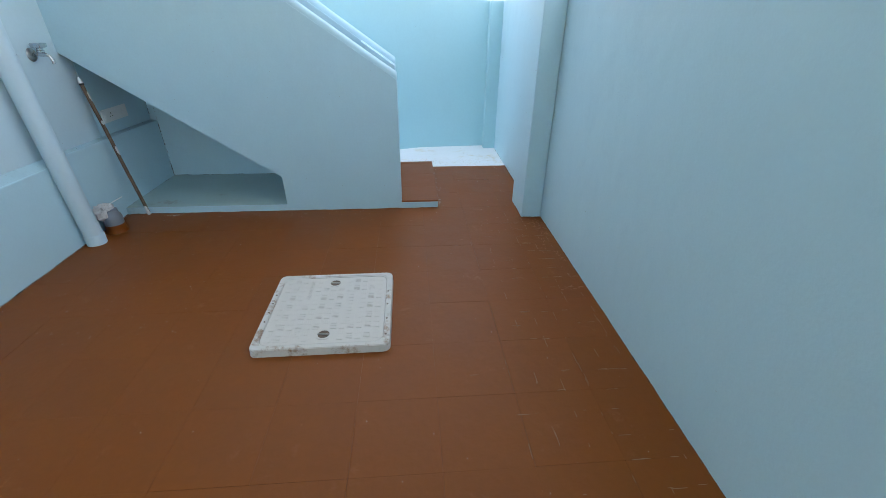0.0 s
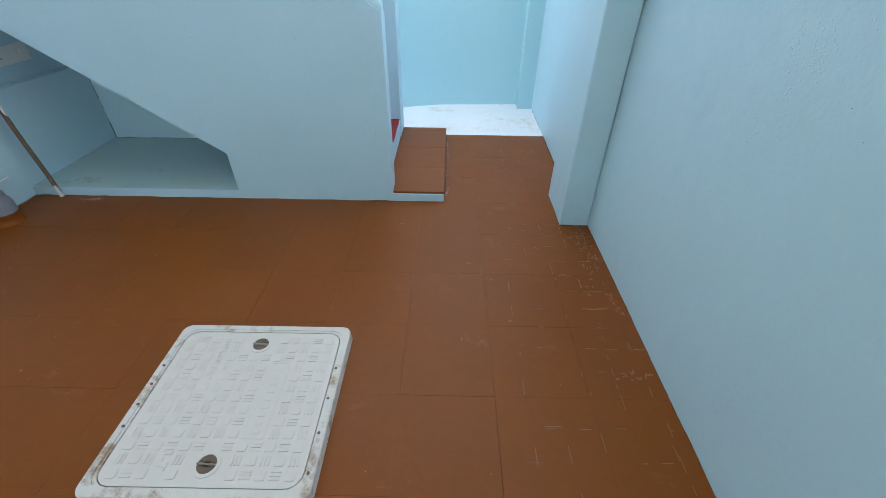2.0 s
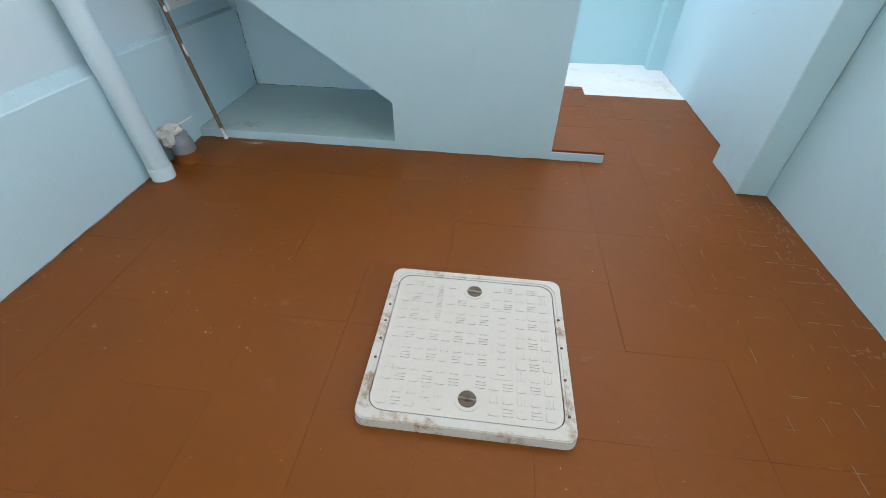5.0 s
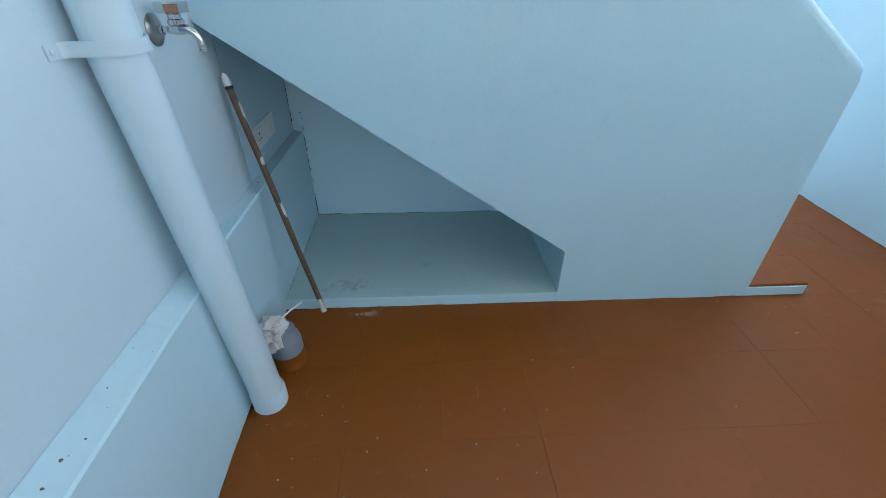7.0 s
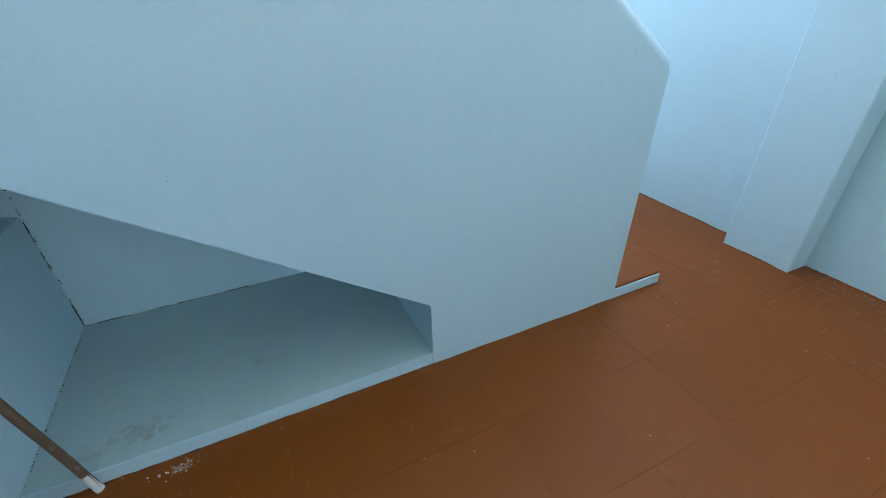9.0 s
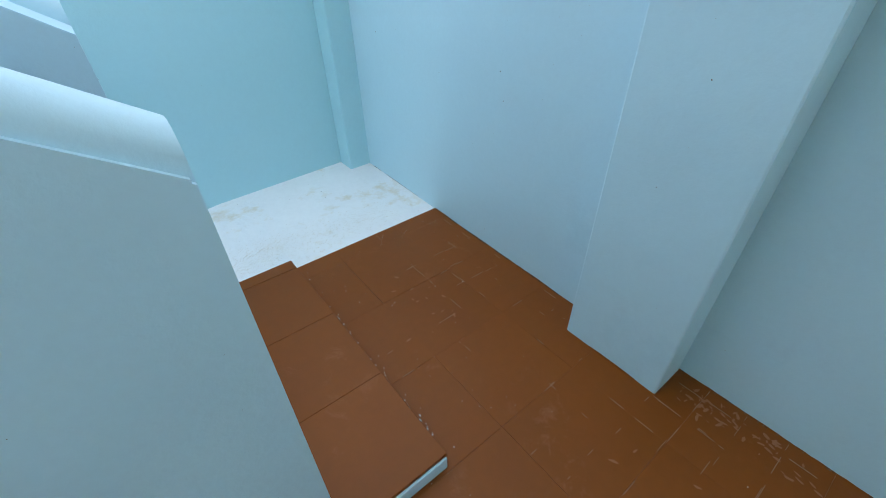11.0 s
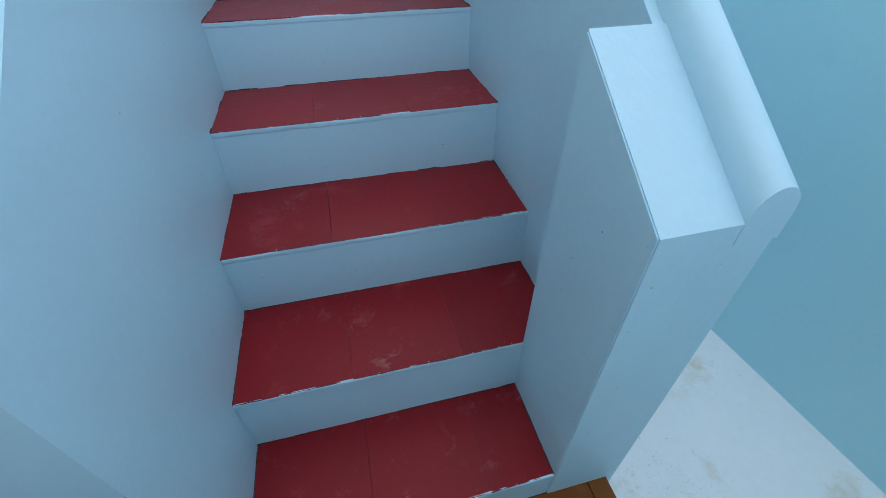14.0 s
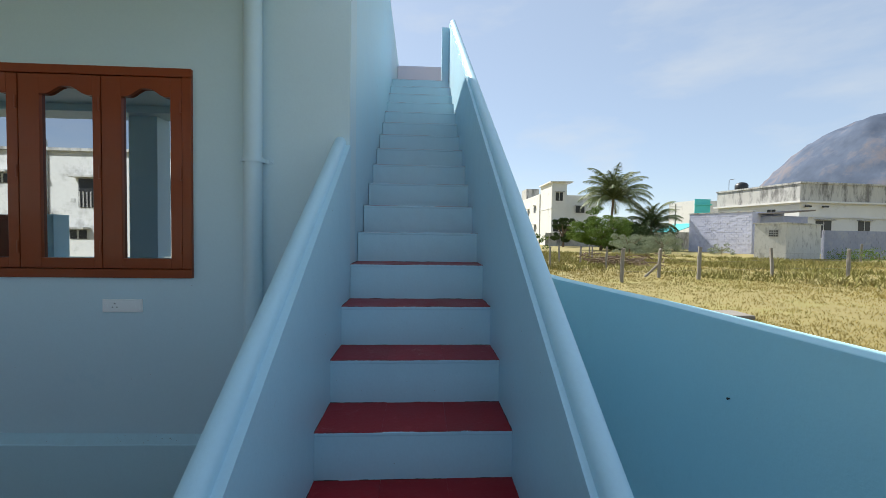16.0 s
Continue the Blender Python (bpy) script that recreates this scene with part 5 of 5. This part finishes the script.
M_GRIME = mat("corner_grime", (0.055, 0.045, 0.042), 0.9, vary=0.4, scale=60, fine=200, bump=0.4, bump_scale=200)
b = B()
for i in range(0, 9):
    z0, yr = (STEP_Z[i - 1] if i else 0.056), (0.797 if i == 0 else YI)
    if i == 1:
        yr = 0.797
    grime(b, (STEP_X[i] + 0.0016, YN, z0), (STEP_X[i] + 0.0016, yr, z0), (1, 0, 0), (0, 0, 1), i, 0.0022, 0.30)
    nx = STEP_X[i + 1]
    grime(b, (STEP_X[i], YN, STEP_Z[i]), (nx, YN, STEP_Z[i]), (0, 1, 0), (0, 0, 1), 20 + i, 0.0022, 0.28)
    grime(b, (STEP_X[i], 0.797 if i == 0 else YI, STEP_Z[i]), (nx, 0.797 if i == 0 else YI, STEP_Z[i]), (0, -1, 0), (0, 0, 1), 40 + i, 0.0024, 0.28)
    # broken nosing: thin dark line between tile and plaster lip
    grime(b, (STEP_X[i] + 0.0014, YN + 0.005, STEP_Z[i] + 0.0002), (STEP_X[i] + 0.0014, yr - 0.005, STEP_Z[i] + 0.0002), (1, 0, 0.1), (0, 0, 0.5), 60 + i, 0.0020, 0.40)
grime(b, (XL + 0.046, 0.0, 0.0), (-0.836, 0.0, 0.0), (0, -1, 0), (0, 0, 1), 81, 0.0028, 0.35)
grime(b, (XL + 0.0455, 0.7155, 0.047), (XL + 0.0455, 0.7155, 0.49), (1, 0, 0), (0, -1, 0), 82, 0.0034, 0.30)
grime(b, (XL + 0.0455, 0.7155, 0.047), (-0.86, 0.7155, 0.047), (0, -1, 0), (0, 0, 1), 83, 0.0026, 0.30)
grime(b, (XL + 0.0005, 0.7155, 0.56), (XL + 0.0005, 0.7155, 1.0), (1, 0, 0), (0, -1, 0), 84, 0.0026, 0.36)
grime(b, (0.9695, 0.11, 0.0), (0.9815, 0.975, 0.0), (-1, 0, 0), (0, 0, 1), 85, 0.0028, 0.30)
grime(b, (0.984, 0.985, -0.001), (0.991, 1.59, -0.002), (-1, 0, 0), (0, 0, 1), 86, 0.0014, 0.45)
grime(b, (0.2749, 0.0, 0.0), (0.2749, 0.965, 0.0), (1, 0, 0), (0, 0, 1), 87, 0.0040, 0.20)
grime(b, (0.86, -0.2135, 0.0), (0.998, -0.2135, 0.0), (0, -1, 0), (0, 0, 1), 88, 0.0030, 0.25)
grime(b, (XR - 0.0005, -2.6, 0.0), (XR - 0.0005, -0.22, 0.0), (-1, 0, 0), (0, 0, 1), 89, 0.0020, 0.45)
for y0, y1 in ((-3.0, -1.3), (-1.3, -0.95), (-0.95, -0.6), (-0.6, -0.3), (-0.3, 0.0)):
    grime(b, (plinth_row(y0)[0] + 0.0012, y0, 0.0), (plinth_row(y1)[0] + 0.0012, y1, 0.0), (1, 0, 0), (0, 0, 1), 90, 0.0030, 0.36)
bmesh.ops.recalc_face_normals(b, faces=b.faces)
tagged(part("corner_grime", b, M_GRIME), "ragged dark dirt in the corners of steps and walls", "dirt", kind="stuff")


def specks(name, label, spots, material, seed, high):
    """Small irregular marks on walls: each has a place, the wall's outward direction and a size."""
    r = random.Random(seed)
    b = B()
    for p, nrm, s in spots:
        p, nrm = Vector(p), Vector(nrm)
        q = nrm.to_track_quat("Z", "Y")
        n = r.randint(5, 7)
        a0 = r.uniform(0, 6.28)
        base = [b.verts.new(p + q @ Vector((s * r.uniform(0.5, 1) * math.cos(a0 + 6.283 * k / n), s * r.uniform(0.5, 1) * math.sin(a0 + 6.283 * k / n), 0.0))) for k in range(n)]
        tip = b.verts.new(p + nrm * s * high)
        for k in range(n):
            b.faces.new((base[k], base[(k + 1) % n], tip))
    return tagged(part(name, b, material), label, "wall marks", kind="stuff")


wr = random.Random(23)
spots = []


def small():
    return 0.0006 + 0.0014 * wr.random() ** 3


for k in range(70):                                    # outer face of the near parapet
    x = wr.uniform(-1.9, -0.02)
    lo, hi = (0.02 if x > -0.83 else 0.27 + 0.68 * (-0.838 - x)), 0.9 + SLOPE * (0.0 - x)
    spots.append(((x, -0.0004, wr.uniform(lo, hi)), (0, -1, 0), small()))
for k in range(26):                                    # foot of the far parapet
    spots.append(((wr.uniform(-0.28, -0.04), 0.7966, wr.uniform(0.2, 0.9)), (0, -1, 0), small()))
for k in range(12):
    spots.append(((-0.0326, wr.uniform(0.80, 0.98), wr.uniform(0.1, 0.88)), (1, 0, 0), small()))
for k in range(50):                                    # inner faces beside the steps
    x = wr.uniform(-3.5, -0.32)
    z = 0.15 - x * 0.66
    spots.append(((x, YI - 0.0004, wr.uniform(z + 0.1, z + 0.8)), (0, -1, 0), small()))
    spots.append(((x, YN + 0.0004, wr.uniform(z + 0.1, z + 0.75)), (0, 1, 0), small()))
for k in range(28):                                    # compound wall and its pilaster
    spots.append(((XR - 0.0004, wr.uniform(-2.6, -0.22), wr.uniform(0.0, 1.35) ** 1.2), (-1, 0, 0), small()))
for k in range(14):
    spots.append(((0.8596, wr.uniform(-0.20, 0.10), wr.uniform(0.0, 1.3)), (-1, 0, 0), small()))
for k in range(22):
    y = wr.uniform(0.15, 1.5)
    spots.append(((0.9677 + 0.01514 * y, y, wr.uniform(0.05, 1.2)), (-1, 0, 0), 0.0008 + 0.0022 * wr.random() ** 2))
for k in range(40):                                    # boundary wall
    x = wr.uniform(-1.8, 0.86)
    spots.append(((x, YF + 0.0016 - 0.01733 * (1.12 - x), wr.uniform(0.02, 1.35)), (0, -1, 0), small()))
for k in range(50):                                    # house wall
    spots.append(((XL + 0.0004, wr.uniform(-2.6, 0.05), wr.uniform(0.56, 1.45)), (1, 0, 0), small()))
for k in range(60):                                    # grime caught on the plinth ledge
    y = wr.uniform(-1.6, 0.70)
    x, zo, zi = plinth_row(y)
    f = wr.uniform(0.1, 0.9)
    spots.append(((XL + (x - XL) * f, y, zi + (zo - zi) * f + 0.0016), (0.3, 0, 0.95), 0.0010 + 0.0035 * wr.random() ** 2))
for i in range(9):                                     # risers
    for k in range(7):
        spots.append(((STEP_X[i] + 0.0018, wr.uniform(YN + 0.02, 0.78), STEP_Z[i] - wr.uniform(0.03, 0.16)), (1, 0, 0), small()))
specks("pinholes", "tiny dark pinholes and specks in the wall paint", spots, M_MUD, 31, 0.35)

spots = []
for cy, cz, sy, sz, n in ((-1.045, 0.968, 0.016, 0.026, 70), (-1.110, 0.985, 0.022, 0.022, 70), (-1.083, 0.896, 0.014, 0.016, 26), (-1.041, 0.812, 0.016, 0.020, 26), (-1.20, 1.06, 0.05, 0.02, 20)):
    for k in range(n):
        spots.append(((XR - 0.0002, wr.gauss(cy, sy), wr.gauss(cz, sz)), (-1, 0, 0), wr.uniform(0.0018, 0.0045)))
for k in range(60):
    spots.append(((XR - 0.0002, wr.uniform(-2.4, -0.3), wr.uniform(0.1, 1.35)), (-1, 0, 0), wr.uniform(0.001, 0.003)))
specks("plaster_lumps", "patch of small lumps under the pale blue wall paint", spots, M_WALL, 32, 0.22)

# chipped plaster and pale paint at the nosings
spots = []
for i in range(9):
    for k in range(5):
        spots.append(((STEP_X[i] + wr.uniform(-0.003, 0.0035), wr.uniform(YN + 0.01, 0.79 if i < 2 else YI - 0.01), STEP_Z[i] + 0.0006), (0.3, 0, 1), wr.uniform(0.0010, 0.0024)))
specks("nosing_chips", "pale chipped plaster along the tread edges", spots, M_CHIP, 33, 0.4)

# worn patch of floor paint by the compound wall: the old mosaic lines show through
b = B()
G = 0.0998
for a in range(-10, -1):
    for c in range(0, 4):
        y, x = a * G - 0.008, 0.1525 + (6 + c) * G * 1.0
        for kind in (0, 1):
            if wr.random() < (0.62 if -7 <= a else 0.30):
                f0, f1 = sorted((wr.uniform(0, 0.4), wr.uniform(0.55, 1.0)))
                t = wr.uniform(0.0009, 0.0019)
                if kind:
                    x0, x1, y0, y1 = x + f0 * G, min(0.990, x + f1 * G), y - t / 2, y + t / 2
                else:
                    x0, x1, y0, y1 = x - t / 2, x + t / 2, y + f0 * G, y + f1 * G
                if x1 < 0.995 and x1 - x0 > 0.0005 and not (x1 > 0.855 and y1 > -0.217):
                    box(b, x0, x1, y0, y1, -0.001, 0.0013)
tagged(part("worn_lines", b, M_SCRATCH), "worn mosaic lines showing through the floor paint", "scuffs", kind="stuff")
M_WORN = mat("worn_floor_paint", (0.34, 0.135, 0.065), 0.7, vary=0.2, scale=30, fine=90, bump=0.3)
b = B()
level = 0
for cx, cy, sx, sy, n in ((0.935, -0.30, 0.030, 0.045, 34), (0.955, -0.42, 0.022, 0.06, 34), (0.90, -0.60, 0.03, 0.05, 16), (0.965, -0.78, 0.015, 0.03, 16), (0.93, -1.12, 0.05, 0.008, 14), (0.55, 0.45, 0.10, 0.16, 16), (0.50, -0.55, 0.20, 0.20, 10)):
    for k in range(n):
        x, y, s = wr.gauss(cx, sx), wr.gauss(cy, sy), wr.uniform(0.002, 0.008)
        if x + 2 * s > 0.962 and y > 0.1 or x + 2 * s > 0.993 or (x + 2 * s > 0.855 and -0.23 < y < 0.11):
            continue
        level += 1
        turn = wr.uniform(-0.5, 0.5) + (1.57 if wr.random() < 0.6 else 0.0)
        ring_pts = []
        for q in range(8):
            a = 6.283 * q / 8
            px, py = 2.0 * s * wr.uniform(0.55, 1) * math.cos(a), 0.7 * s * wr.uniform(0.55, 1) * math.sin(a)
            ring_pts.append(b.verts.new((x + px * math.cos(turn) - py * math.sin(turn), y + px * math.sin(turn) + py * math.cos(turn), 0.0009 + level * 0.000004)))
        b.faces.new(ring_pts)
tagged(part("worn_paint", b, M_WORN), "pale rubbed patches in the brown floor paint", "scuffs", kind="stuff")

# peeled white paint on the rod and the dark ring below its cap
a, e = Vector((0, 0, 0.002)), Vector((-1.992 + 1.816, 0.062 + 0.016, 0.885))
d = (e - a).normalized()
bm = B()
tube(bm, [e - d * 0.020, e - d * 0.010], 0.0128, 12)
part("cap_ring", bm, M_BLACK, rod, "dark ring")
side = d.cross(Vector((0, -1, 0.3))).normalized() * 0.0035
for f0, f1 in ((0.47, 0.56), (0.70, 0.74), (0.86, 0.95)):
    bm = B()
    mid = (f0 + f1) / 2
    tube(bm, [a + (e - a) * f + side * (1.2 if abs(f - mid) < 0.02 else 1.0) for f in (f0, f0 * 0.7 + f1 * 0.3, f0 * 0.3 + f1 * 0.7, f1)], 0.009, 10, [0.0055, 0.0092, 0.0088, 0.005])
    part("paint_patch", bm, M_CHIP, rod, "peeling white paint", True)

# ---- floor tiles, last ----
TX, TY, P = 0.1525, -0.008, 0.2995
bm = B()
box(bm, -P / 2 + 0.0002, P / 2 - 0.0002, -P / 2 + 0.0002, P / 2 - 0.0002, -0.0034, 0.0, 0.0005)
me_tile = mesh_of("tile", bm, M_BROWN)
trng = random.Random(3)
for i in range(-7, 3):
    for j in range(-14, 4):
        x0, y0 = TX + i * P, TY + j * P
        x1, y1 = x0 + P, y0 + P
        cx0, cx1, cy0, cy1 = max(x0, XL + 0.03), min(x1, XR), y0, min(y1, 0.978)
        if cx1 - cx0 < 0.01 or cy1 - cy0 < 0.01:
            continue
        tilt = (trng.uniform(-0.0008, 0.0008), trng.uniform(-0.0008, 0.0008), trng.uniform(-0.0008, 0.0008))
        dz = trng.uniform(-0.0004, 0.0004)
        if cx1 - cx0 > P - 1e-4 and cy1 - cy0 > P - 1e-4:
            piece("tile", me_tile, floor, ((x0 + x1) / 2 + trng.uniform(-0.0004, 0.0004), (y0 + y1) / 2 + trng.uniform(-0.0002, 0.0002), dz), tilt)
        else:
            bm = B()
            box(bm, cx0 + 0.00015, cx1 - 0.0002, cy0 + 0.00015, cy1 - 0.00015, -0.0034, 0.0, 0.0005)
            part("tile", bm, M_BROWN, floor)
